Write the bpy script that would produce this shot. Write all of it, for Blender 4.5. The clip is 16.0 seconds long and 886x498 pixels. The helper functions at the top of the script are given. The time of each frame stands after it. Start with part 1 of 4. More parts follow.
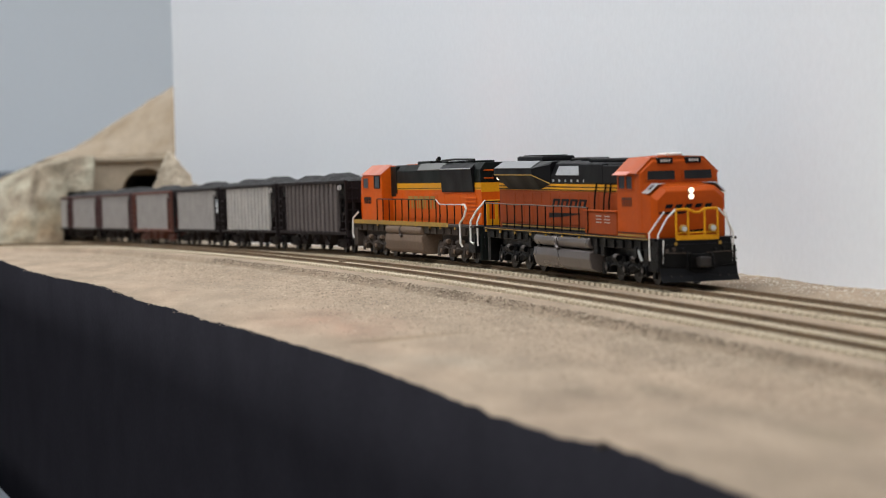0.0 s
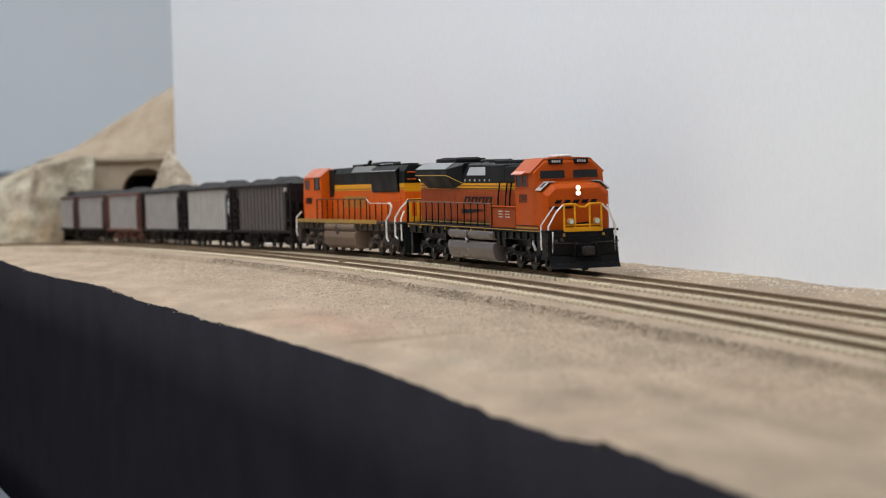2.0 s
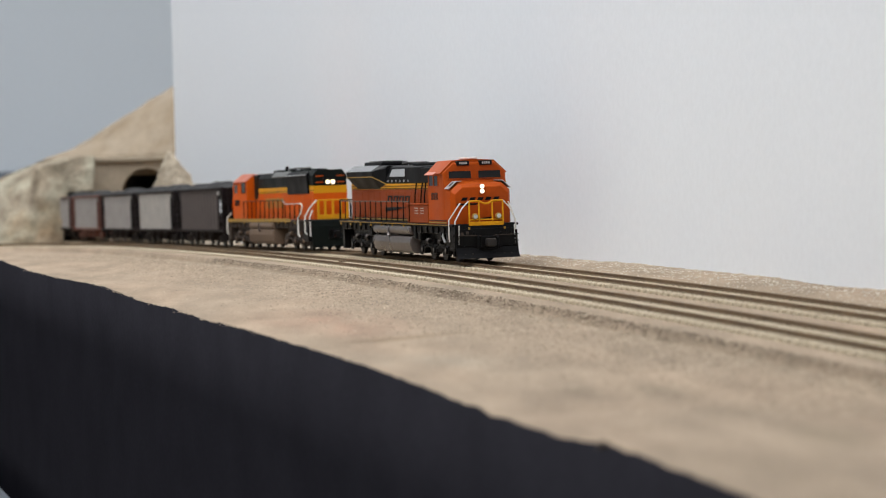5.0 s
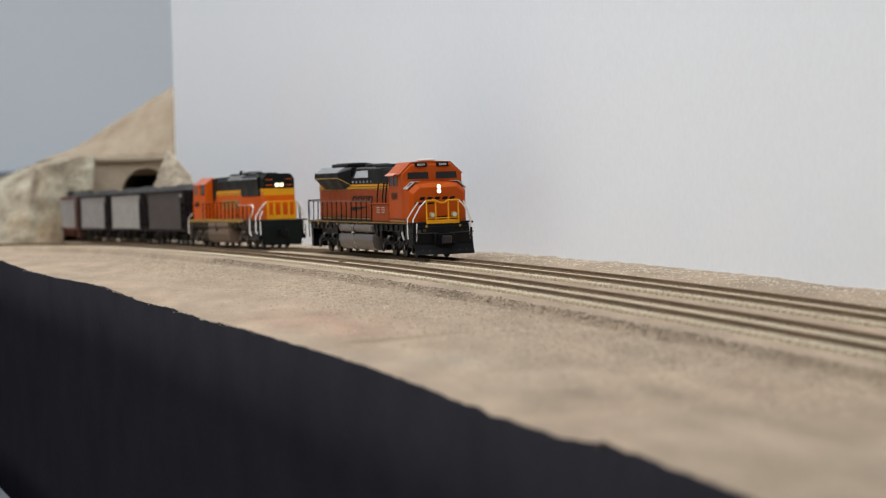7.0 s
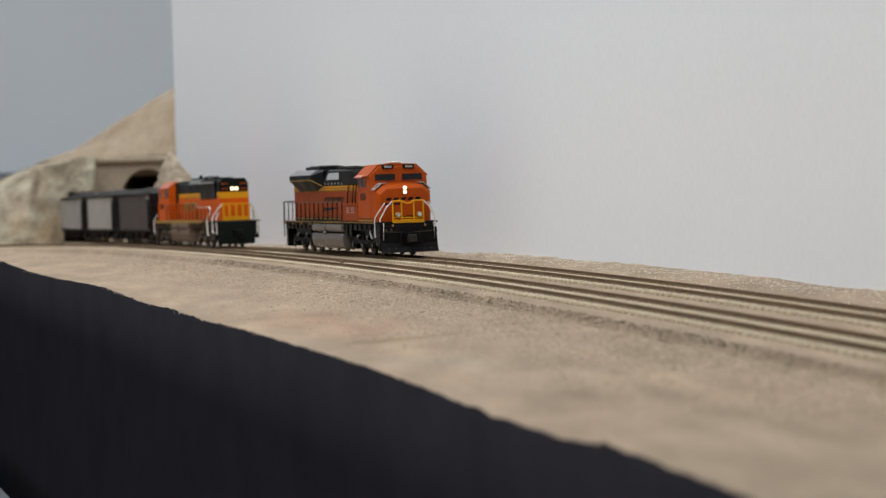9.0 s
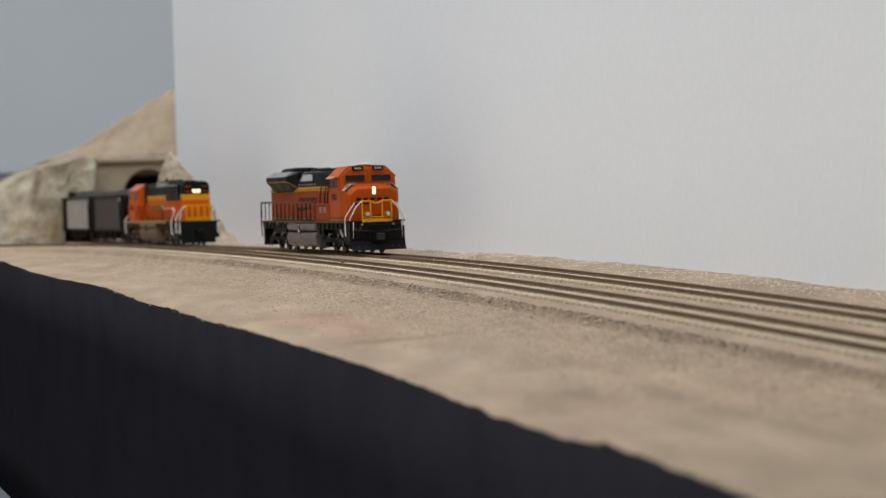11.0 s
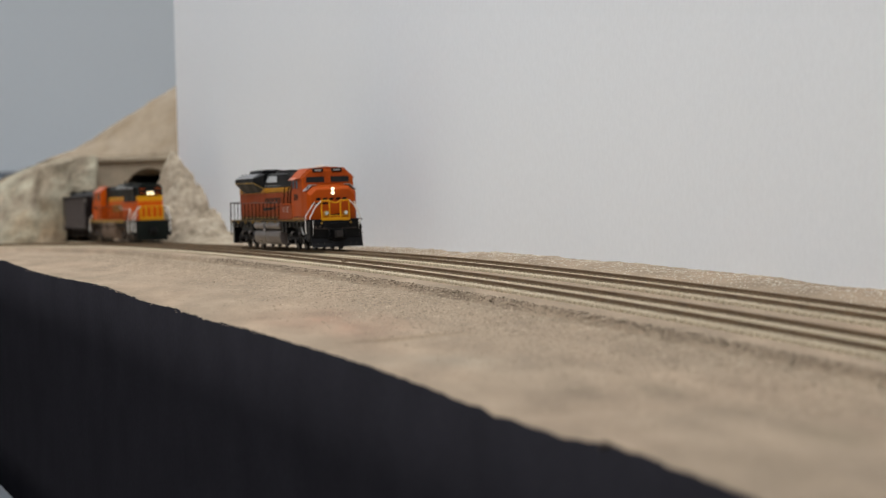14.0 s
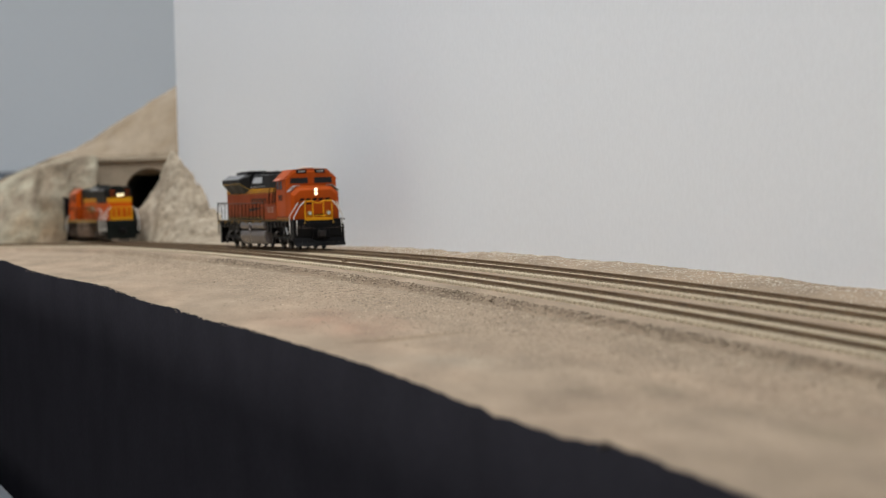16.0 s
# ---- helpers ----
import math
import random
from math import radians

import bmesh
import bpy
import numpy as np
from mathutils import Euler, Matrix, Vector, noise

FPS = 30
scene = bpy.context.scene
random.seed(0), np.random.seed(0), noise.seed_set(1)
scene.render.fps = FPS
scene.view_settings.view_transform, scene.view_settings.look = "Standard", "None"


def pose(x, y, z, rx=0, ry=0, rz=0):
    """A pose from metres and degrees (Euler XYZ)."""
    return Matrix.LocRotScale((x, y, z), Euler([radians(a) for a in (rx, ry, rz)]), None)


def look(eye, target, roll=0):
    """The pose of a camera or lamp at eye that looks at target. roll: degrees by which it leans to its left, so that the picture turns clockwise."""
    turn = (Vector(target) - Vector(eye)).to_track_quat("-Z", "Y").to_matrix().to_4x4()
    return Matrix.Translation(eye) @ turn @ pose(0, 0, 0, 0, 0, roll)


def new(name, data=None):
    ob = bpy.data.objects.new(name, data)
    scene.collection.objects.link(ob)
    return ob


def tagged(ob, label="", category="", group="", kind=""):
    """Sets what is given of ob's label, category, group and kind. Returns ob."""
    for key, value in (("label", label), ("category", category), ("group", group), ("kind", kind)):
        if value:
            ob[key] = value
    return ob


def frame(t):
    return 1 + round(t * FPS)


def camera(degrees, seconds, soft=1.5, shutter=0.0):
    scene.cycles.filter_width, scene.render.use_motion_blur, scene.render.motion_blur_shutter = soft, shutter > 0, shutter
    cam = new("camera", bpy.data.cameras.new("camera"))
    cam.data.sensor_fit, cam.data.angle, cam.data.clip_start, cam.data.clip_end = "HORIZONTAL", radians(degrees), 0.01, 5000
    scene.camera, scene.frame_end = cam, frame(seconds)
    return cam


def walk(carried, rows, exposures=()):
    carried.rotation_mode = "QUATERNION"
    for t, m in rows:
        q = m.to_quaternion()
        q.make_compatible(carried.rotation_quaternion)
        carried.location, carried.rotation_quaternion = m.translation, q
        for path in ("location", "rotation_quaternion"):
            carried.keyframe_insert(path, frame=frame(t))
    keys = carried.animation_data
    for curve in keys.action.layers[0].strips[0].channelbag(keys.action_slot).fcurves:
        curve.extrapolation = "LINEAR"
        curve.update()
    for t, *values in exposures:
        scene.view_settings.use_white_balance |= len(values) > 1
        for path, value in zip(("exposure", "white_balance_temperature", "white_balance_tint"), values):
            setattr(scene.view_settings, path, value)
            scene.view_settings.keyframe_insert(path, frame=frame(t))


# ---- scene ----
# ---- camera ----
cam = camera(19.59, 16.0, soft=1.0)
EYE = (0.0, 0.0, 0.0695)
PER_RAD = 4541.0


def aim(dx, dy):
    """Camera pose turned a little: dx to the left, dy upwards, in small units of the lens."""
    p, q = radians(2.726) - dy / PER_RAD, dx / PER_RAD
    return look(EYE, (-math.sin(q), math.cos(p) * math.cos(q), EYE[2] - math.sin(p)), -1.456)


walk(cam, [(0, aim(0, 0)), (4, aim(0, 0)), (8, aim(0, 0)), (8.5, aim(0.8, 1.3)), (9, aim(1.2, 1.5)), (11.5, aim(2.8, 1.5)),
           (12.5, aim(3.6, 1.2)), (13, aim(4.2, 0.2)), (14, aim(4.8, 0)), (15, aim(5, 0)), (16, aim(5, 0))],
     exposures=[(0, 0.18, 6300, 10), (4, 0.18, 6300, 10), (8, 0.03, 6380, 10), (9, -0.07, 6420, 10), (13, -0.11, 6480, 10), (16, -0.11, 6480, 10)])
cam.data.dof.use_dof = True
cam.data.dof.focus_distance = 1.3
cam.data.dof.aperture_fstop = 104.3 / 4.3

# ---- light ----
world = bpy.data.worlds.new("world")
scene.world = world
world.use_nodes = True
world.node_tree.nodes["Background"].inputs["Color"].default_value = (0.75, 0.82, 0.9, 1)
world.node_tree.nodes["Background"].inputs["Strength"].default_value = 0.05


def ceiling_panel(x, y, sx, sy, power):
    d = bpy.data.lights.new("ceiling_lamp", "AREA")
    d.shape, d.size, d.size_y, d.energy, d.color = "RECTANGLE", sx, sy, power, (1.0, 0.99, 0.975)
    o = new("ceiling_lamp", d)
    o.matrix_world = pose(x, y, 1.22)
    return tagged(o, "flat white ceiling light panel", "ceiling light")


ceiling_panel(-0.62, 0.9, 1.1, 1.9, 25)
ceiling_panel(-0.62, 3.0, 1.1, 1.6, 23)
ceiling_panel(-0.3, -0.9, 0.8, 0.8, 5.5)

# ---- materials ----


def mat(name, color, rough=0.6, metal=0.0, var=0.15, big=40.0, fine=900.0, bump=0.0, bump_scale=1500.0, tint=None, tint_scale=9.0, tint_amount=0.5, spec=0.4, dirt=None, dirt_scale=20.0, dirt_amount=0.5, stretch=None, stains=()):
    """A node material: base colour with grain at two scales, an optional tint in patches, fine relief."""
    m = bpy.data.materials.new(name)
    m.use_nodes = True
    nt = m.node_tree
    b = nt.nodes["Principled BSDF"]
    b.inputs["Roughness"].default_value, b.inputs["Metallic"].default_value = rough, metal
    b.inputs["Specular IOR Level"].default_value = spec
    tc = nt.nodes.new("ShaderNodeTexCoord")
    vec = tc.outputs["Object"]

    def mapped(loc=(0, 0, 0), rot=0.0, size=(1, 1, 1)):
        n = nt.nodes.new("ShaderNodeMapping")
        n.vector_type = "TEXTURE"
        n.inputs["Location"].default_value, n.inputs["Rotation"].default_value, n.inputs["Scale"].default_value = loc, (0, 0, rot), size
        nt.links.new(tc.outputs["Object"], n.inputs["Vector"])
        return n.outputs[0]

    if stretch:
        vec = mapped(rot=stretch[1], size=(1, stretch[0], 1))

    def noise_node(scale, detail=4):
        n = nt.nodes.new("ShaderNodeTexNoise")
        n.inputs["Scale"].default_value, n.inputs["Detail"].default_value = scale, detail
        nt.links.new(tc.outputs["Object"] if scale > 200 else vec, n.inputs["Vector"])
        return n

    def ramp(src, lo, hi, a, c):
        r = nt.nodes.new("ShaderNodeMapRange")
        for k, v in zip(("From Min", "From Max", "To Min", "To Max"), (lo, hi, a, c)):
            r.inputs[k].default_value = v
        nt.links.new(src, r.inputs["Value"])
        return r.outputs[0]

    def mix(kind, fac, a, c):
        n = nt.nodes.new("ShaderNodeMix")
        n.data_type, n.blend_type = "RGBA", kind
        for k, v in ((0, fac), (6, a), (7, c)):
            if hasattr(v, "is_linked"):
                nt.links.new(v, n.inputs[k])
            else:
                n.inputs[k].default_value = v
        return n.outputs[2]

    col = (*color, 1)
    n1, n2 = noise_node(big), noise_node(fine, 2)
    if tint:
        col = mix("MIX", ramp(noise_node(tint_scale, 5).outputs[0], 0.45, 0.65, 0, tint_amount), col, (*tint, 1))
    if dirt:
        col = mix("MIX", ramp(noise_node(dirt_scale, 7).outputs[0], 0.5, 0.68, 0, dirt_amount), col, (*dirt, 1))
    for loc, rot, size, tone, amount in stains:
        ln = nt.nodes.new("ShaderNodeVectorMath")
        ln.operation = "LENGTH"
        nt.links.new(mapped(loc, rot, size), ln.inputs[0])
        fade = nt.nodes.new("ShaderNodeMath")
        fade.operation = "MULTIPLY"
        nt.links.new(ramp(ln.outputs["Value"], 0.15, 1.0, amount, 0.0), fade.inputs[0])
        nt.links.new(ramp(noise_node(45, 5).outputs[0], 0.35, 0.6, 0.25, 1.0), fade.inputs[1])
        col = mix("MIX", fade.outputs[0], col, (*tone, 1))
    g1 = nt.nodes.new("ShaderNodeCombineColor")
    v1 = ramp(n1.outputs[0], 0.3, 0.7, 1 - var, 1 + var * 0.6)
    v2 = ramp(n2.outputs[0], 0.3, 0.7, 1 - var * 0.8, 1 + var * 0.5)
    mul = nt.nodes.new("ShaderNodeMath")
    mul.operation = "MULTIPLY"
    nt.links.new(v1, mul.inputs[0]), nt.links.new(v2, mul.inputs[1])
    for i in range(3):
        nt.links.new(mul.outputs[0], g1.inputs[i])
    nt.links.new(mix("MULTIPLY", 1.0, col, g1.outputs[0]), b.inputs["Base Color"])
    nt.links.new(ramp(n1.outputs[0], 0.3, 0.7, max(0.02, rough - 0.08), min(1, rough + 0.08)), b.inputs["Roughness"])
    if bump:
        bp = nt.nodes.new("ShaderNodeBump")
        bp.inputs["Strength"].default_value, bp.inputs["Distance"].default_value = min(1, bump), 0.0006
        nt.links.new(noise_node(bump_scale, 3).outputs[0], bp.inputs["Height"])
        nt.links.new(bp.outputs[0], b.inputs["Normal"])
    return m


def glow(name, color, strength):
    m = bpy.data.materials.new(name)
    m.use_nodes = True
    b = m.node_tree.nodes["Principled BSDF"]
    b.inputs["Base Color"].default_value = (*color, 1)
    b.inputs["Emission Color"].default_value, b.inputs["Emission Strength"].default_value = (*color, 1), strength
    return m


M_WALL = mat("painted_backdrop", (0.80, 0.83, 0.87), 0.9, var=0.02, spec=0.02, big=2.0, fine=250, bump=0.1, bump_scale=500, tint=(0.82, 0.835, 0.85), tint_scale=1.3)
M_FARWALL = mat("blue_grey_wall", (0.77, 0.83, 0.89), 0.85, var=0.03, big=1.5, fine=200)
M_ROOM = mat("room_paint", (0.74, 0.74, 0.72), 0.9, var=0.03, big=2, fine=100)
M_FLOOR = mat("room_floor", (0.33, 0.36, 0.41), 0.5, var=0.06, big=5, fine=90)
M_FASCIA = mat("black_fascia_paint", (0.0215, 0.0208, 0.0255), 0.9, var=0.12, big=25, fine=400, spec=0.0)
M_GROUND = mat("sandy_scenery", (0.362, 0.284, 0.208), 0.95, var=0.2, big=60, fine=900, bump=0.9, bump_scale=1100, tint=(0.415, 0.31, 0.222), tint_scale=24, tint_amount=0.5, dirt=(0.255, 0.20, 0.145), dirt_scale=32, dirt_amount=0.45, spec=0.1, stretch=(3.6, 0.06),
               stains=[((-0.042, 1.00, 0), 0.2, (0.036, 0.11, 1), (0.44, 0.275, 0.195), 0.75), ((-0.012, 0.912, 0), 0.85, (0.046, 0.011, 1), (0.235, 0.17, 0.105), 0.85),
                       ((0.057, 0.706, 0), 0.1, (0.015, 0.030, 1), (0.22, 0.18, 0.13), 0.7), ((0.074, 0.655, 0), 0.1, (0.016, 0.028, 1), (0.22, 0.18, 0.13), 0.7),
                       ((0.087, 0.592, 0), 0.1, (0.013, 0.035, 1), (0.21, 0.17, 0.12), 0.7), ((0.036, 0.700, 0), 0.1, (0.008, 0.018, 1), (0.22, 0.18, 0.13), 0.6),
                       ((0.0, 0.80, 0), 0.3, (0.035, 0.06, 1), (0.38, 0.325, 0.25), 0.6)])
M_GRAIN = mat("sand_grain", (0.46, 0.37, 0.275), 0.95, var=0.45, big=300, fine=1500, spec=0.1)
M_BALLAST = mat("pale_ballast", (0.46, 0.375, 0.28), 0.95, var=0.3, big=120, fine=1100, bump=1.0, bump_scale=1300, spec=0.1)
M_TIE = mat("concrete_tie", (0.63, 0.54, 0.395), 0.85, var=0.12, big=120, fine=1500, spec=0.2)
M_RAIL = mat("rusty_rail_side", (0.165, 0.108, 0.06), 0.8, 0.0, var=0.25, big=60, fine=900)
M_RAILTOP = mat("rail_head", (0.42, 0.38, 0.32), 0.32, 0.9, var=0.1, big=60, fine=900)
M_CLIP = mat("rail_clip", (0.27, 0.21, 0.145), 0.8, var=0.2)
M_PLASTER = mat("sandy_plaster", (0.31, 0.252, 0.185), 0.95, var=0.12, big=30, fine=350, bump=0.6, bump_scale=300, tint=(0.235, 0.18, 0.12), tint_scale=14, tint_amount=0.7, dirt=(0.38, 0.32, 0.25), dirt_scale=20, dirt_amount=0.5, spec=0.1, stretch=(0.4, 1.57))
M_ROCK = mat("pale_plaster_rock", (0.33, 0.275, 0.205), 0.95, var=0.28, big=45, fine=300, bump=1.0, bump_scale=250, tint=(0.42, 0.40, 0.31), tint_scale=24, tint_amount=0.8, dirt=(0.30, 0.205, 0.115), dirt_scale=17, dirt_amount=0.55, spec=0.1)
M_ROCK2 = mat("beige_plaster_rock", (0.40, 0.34, 0.26), 0.95, var=0.22, big=60, fine=300, bump=1.0, bump_scale=250, tint=(0.30, 0.245, 0.18), tint_scale=38, tint_amount=0.8, dirt=(0.50, 0.445, 0.36), dirt_scale=30, dirt_amount=0.4, spec=0.1)
M_BED = mat("dark_ballast_bed", (0.38, 0.315, 0.225), 0.95, var=0.4, big=200, fine=1500, bump=1.0, bump_scale=1500, spec=0.1)
M_PORTAL = mat("tan_portal_plaster", (0.50, 0.42, 0.32), 0.95, var=0.14, big=40, fine=350, bump=0.5, bump_scale=300, tint=(0.36, 0.31, 0.23), tint_scale=25, tint_amount=0.5, spec=0.1)
# near-black colour stands for the shade inside the tunnels
M_DARK = mat("tunnel_shade_lining", (0.02, 0.019, 0.018), 0.95, var=0.1)
M_ORANGE = mat("orange_paint", (0.42, 0.066, 0.0025), 0.5, var=0.08, big=60, fine=600, tint=(0.29, 0.050, 0.006), tint_scale=45, tint_amount=0.5, spec=0.12)
M_ORANGE2 = mat("bright_orange_paint", (0.62, 0.098, 0.0025), 0.55, var=0.08, big=60, fine=600, tint=(0.48, 0.078, 0.005), tint_scale=45, tint_amount=0.4, spec=0.12)
# weathered orange, darkened further to hold the shade under the radiator flare
M_HOOD = mat("weathered_shaded_orange_paint", (0.28, 0.048, 0.006), 0.55, var=0.12, big=60, fine=600, tint=(0.22, 0.042, 0.010), tint_scale=60, tint_amount=0.6, spec=0.12)
# glossy orange whose base is paled to hold part of the ceiling's sheen
M_PEACH = mat("sheen_orange_paint", (0.52, 0.105, 0.03), 0.33, var=0.06, big=60, spec=0.9)
M_NUMBER = mat("faded_dark_red_marking", (0.085, 0.020, 0.008), 0.6, var=0.2, big=90)
M_BLACK = mat("black_paint", (0.0060, 0.0060, 0.0070), 0.5, var=0.2, big=70, fine=900, spec=0.10)
M_GREEN = mat("dark_green_paint", (0.0062, 0.0088, 0.0078), 0.5, var=0.2, big=70, fine=900, spec=0.10)
M_YELLOW = mat("yellow_paint", (0.66, 0.30, 0.006), 0.5, var=0.1, big=70, fine=900, spec=0.15)
M_YELLOWD = mat("weathered_yellow_stripe", (0.36, 0.21, 0.03), 0.55, var=0.25, big=70, fine=900)
M_UNDER = mat("black_running_gear", (0.0048, 0.0046, 0.0050), 0.42, var=0.4, big=150, fine=1200, bump=0.3, spec=0.12)
M_UNDERB = mat("brown_dusted_running_gear", (0.046, 0.031, 0.023), 0.7, var=0.5, big=150, fine=1200, bump=0.3)
M_TANK = mat("grey_tank_paint", (0.135, 0.115, 0.107), 0.3, 0.3, var=0.12, big=60, fine=800)
M_TANKB = mat("dusty_brown_tank", (0.155, 0.105, 0.072), 0.7, var=0.2, big=60, fine=800)
M_GLASS = mat("dark_cab_glass", (0.010, 0.010, 0.011), 0.15, var=0.05, spec=0.2)
M_WHITE = mat("white_paint", (0.78, 0.76, 0.72), 0.5, var=0.1, big=90)
M_SILVER = mat("light_grey_metal", (0.52, 0.53, 0.54), 0.35, 0.4, var=0.12, big=90)
M_WHEEL = mat("wheel_steel", (0.03, 0.026, 0.024), 0.45, 0.6, var=0.2, big=200)
M_COAL = mat("coal", (0.013, 0.0125, 0.013), 0.8, var=0.5, big=200, fine=900, bump=1.0, bump_scale=700)
M_CAR_DARK = mat("dark_brown_grey_steel", (0.120, 0.102, 0.098), 0.65, var=0.18, big=60, fine=700, spec=0.2)
M_CAR_LIGHT = mat("light_grey_steel", (0.43, 0.41, 0.385), 0.6, var=0.16, big=60, fine=700)
M_CAR_MID = mat("mid_grey_steel", (0.37, 0.35, 0.335), 0.6, var=0.16, big=60, fine=700)
M_CAR_RED = mat("oxide_red_steel", (0.13, 0.042, 0.028), 0.65, var=0.18, big=60, fine=700)
M_CAR_MAROON = mat("maroon_steel", (0.075, 0.030, 0.030), 0.65, var=0.18, big=60, fine=700)
M_CAR_BLACK = mat("black_steel", (0.015, 0.0105, 0.011), 0.65, var=0.2, big=60, fine=700, spec=0.12)
M_LAMP = glow("lit_headlight", (1.0, 0.83, 0.50), 2.3)

# ---- building helpers ----
S = 1 / 87.1  # models are built in full-size metres and shrunk to this scale


def box(bm, x0, x1, y0, y1, z0, z1, bevel=0.0):
    r = bmesh.ops.create_cube(bm, size=1.0, matrix=Matrix.LocRotScale(((x0 + x1) / 2, (y0 + y1) / 2, (z0 + z1) / 2), None, (abs(x1 - x0), abs(y1 - y0), abs(z1 - z0))))
    if bevel:
        es = list({e for v in r["verts"] for e in v.link_edges})
        bmesh.ops.bevel(bm, geom=es, offset=bevel, segments=2, affect="EDGES", profile=0.5)
    return bm


def prism(bm, outline, lo, hi, axis="y", bevel=0.0):
    """Extrude a closed outline of (a, b) pairs: along y they are (x, z), along x (y, z), along z (x, y)."""
    def put(a, b, c):
        return {"y": (a, c, b), "x": (c, a, b), "z": (a, b, c)}[axis]
    v0 = [bm.verts.new(put(a, b, lo)) for a, b in outline]
    v1 = [bm.verts.new(put(a, b, hi)) for a, b in outline]
    fs = [bm.faces.new(v0), bm.faces.new(v1[::-1])]
    k = len(outline)
    fs += [bm.faces.new((v0[i], v1[i], v1[(i + 1) % k], v0[(i + 1) % k])) for i in range(k)]
    bmesh.ops.recalc_face_normals(bm, faces=fs)
    if bevel:
        es = list({e for f in fs for e in f.edges})
        bmesh.ops.bevel(bm, geom=es, offset=bevel, segments=2, affect="EDGES", profile=0.5)
    return bm


def rod(bm, points, r=0.03, sides=6):
    """A round bar along points."""
    pts = [Vector(p) for p in points]
    rings = []
    for i, p in enumerate(pts):
        d = (pts[min(i + 1, len(pts) - 1)] - pts[max(i - 1, 0)]).normalized()
        a = d.orthogonal().normalized()
        b = d.cross(a)
        if rings:
            ref = rings[-1][0].co - pts[i - 1]
            a = (ref - d * ref.dot(d)).normalized()
            b = d.cross(a)
        rings.append([bm.verts.new(p + (a * math.cos(2 * math.pi * k / sides) + b * math.sin(2 * math.pi * k / sides)) * r) for k in range(sides)])
    for u, w in zip(rings, rings[1:]):
        for k in range(sides):
            bm.faces.new((u[k], u[(k + 1) % sides], w[(k + 1) % sides], w[k]))
    bm.faces.new(rings[0][::-1]), bm.faces.new(rings[-1])
    return bm


def drum(bm, centre, r, length, axis="y", sides=20, bevel=0.0):
    rot = {"y": Euler((math.pi / 2, 0, 0)), "x": Euler((0, math.pi / 2, 0)), "z": Euler((0, 0, 0))}[axis]
    q = bmesh.ops.create_cone(bm, cap_ends=True, segments=sides, radius1=r, radius2=r, depth=length, matrix=Matrix.LocRotScale(centre, rot, None))
    if bevel:
        es = [e for e in {e for v in q["verts"] for e in v.link_edges} if any(len(f.verts) > 4 for f in e.link_faces)]
        bmesh.ops.bevel(bm, geom=es, offset=bevel, segments=2, affect="EDGES", profile=0.5)
    return bm


def part(name, bm, material, parent=None, label="", scale=S, smooth=False, at=None):
    """Link a bmesh as one mesh object, in shrunken size, under a thing or a part."""
    if isinstance(bm, bpy.types.Mesh):
        me = bm
    else:
        bmesh.ops.scale(bm, vec=(scale,) * 3, verts=bm.verts)
        me = bpy.data.meshes.new(name)
        bm.to_mesh(me)
        bm.free()
        for m in material if isinstance(material, (list, tuple)) else [material]:
            me.materials.append(m)
        if smooth:
            for f in me.polygons:
                f.use_smooth = True
    o = new(name, me)
    if parent:
        o.parent = parent
    if at is not None:
        o.matrix_basis = at
    if label:
        o["label"] = label
    return o


def B():
    return bmesh.new()


# ---- the line of the tracks ----
CX = (0.00098, -0.00387, -0.01369, 0.27763, 0.05451)
CY = (0.00036, -0.00098, -0.00394, -0.96069, 1.23361)
CZ = (0.00075, -0.00146, -0.01311, 0.01086, -0.00076)


def poly(c, s):
    lo, hi = -1.5, 0.75
    q = min(max(s, lo), hi)
    v = float(np.polyval(c, q))
    if q != s:
        v += float(np.polyval(np.polyder(c), q)) * (s - q)
    return v


def zt(s):
    return poly(CZ, s) if s < 0.45 else poly(CZ, 0.45)


# the far track lies a little lower than the near one along the middle of the grade
SAG_S = (-1.8, -1.4, -1.2, -1.0, -0.85, -0.7, -0.55, -0.4, -0.2)
SAG_Z = (0.0, 0.0008, 0.0014, 0.0018, 0.0018, 0.0016, 0.0010, 0.0004, 0.0)


def line(s, l=0.0, dz=0.0):
    """World point at distance s along the far track, l beside it (towards the backdrop) and dz over its rail tops."""
    e = 0.01
    dx, dy = poly(CX, s + e) - poly(CX, s - e), poly(CY, s + e) - poly(CY, s - e)
    k = math.hypot(dx, dy)
    sag = float(np.interp(s, SAG_S, SAG_Z)) * min(1.0, max(0.0, (l + 0.035) / 0.02))
    return Vector((poly(CX, s) - dy / k * l, poly(CY, s) + dx / k * l, zt(s) + dz - sag))


def seat(s, l=0.0, dz=0.0):
    """Pose of a vehicle standing at s on the track."""
    a, b = line(s + 0.06, l, dz), line(s - 0.06, l, dz)
    x = (a - b).normalized()
    y = Vector((0, 0, 1)).cross(x).normalized()
    z = x.cross(y)
    m = Matrix((x, y, z)).transposed().to_4x4()
    m.translation = line(s, l, dz)
    return m




def near_l(s):
    """The near track's offset; beyond the grade it swings away from the main line."""
    return -0.0489 - (0.42 * (-0.95 - s) ** 2 if s < -0.95 else 0.0)


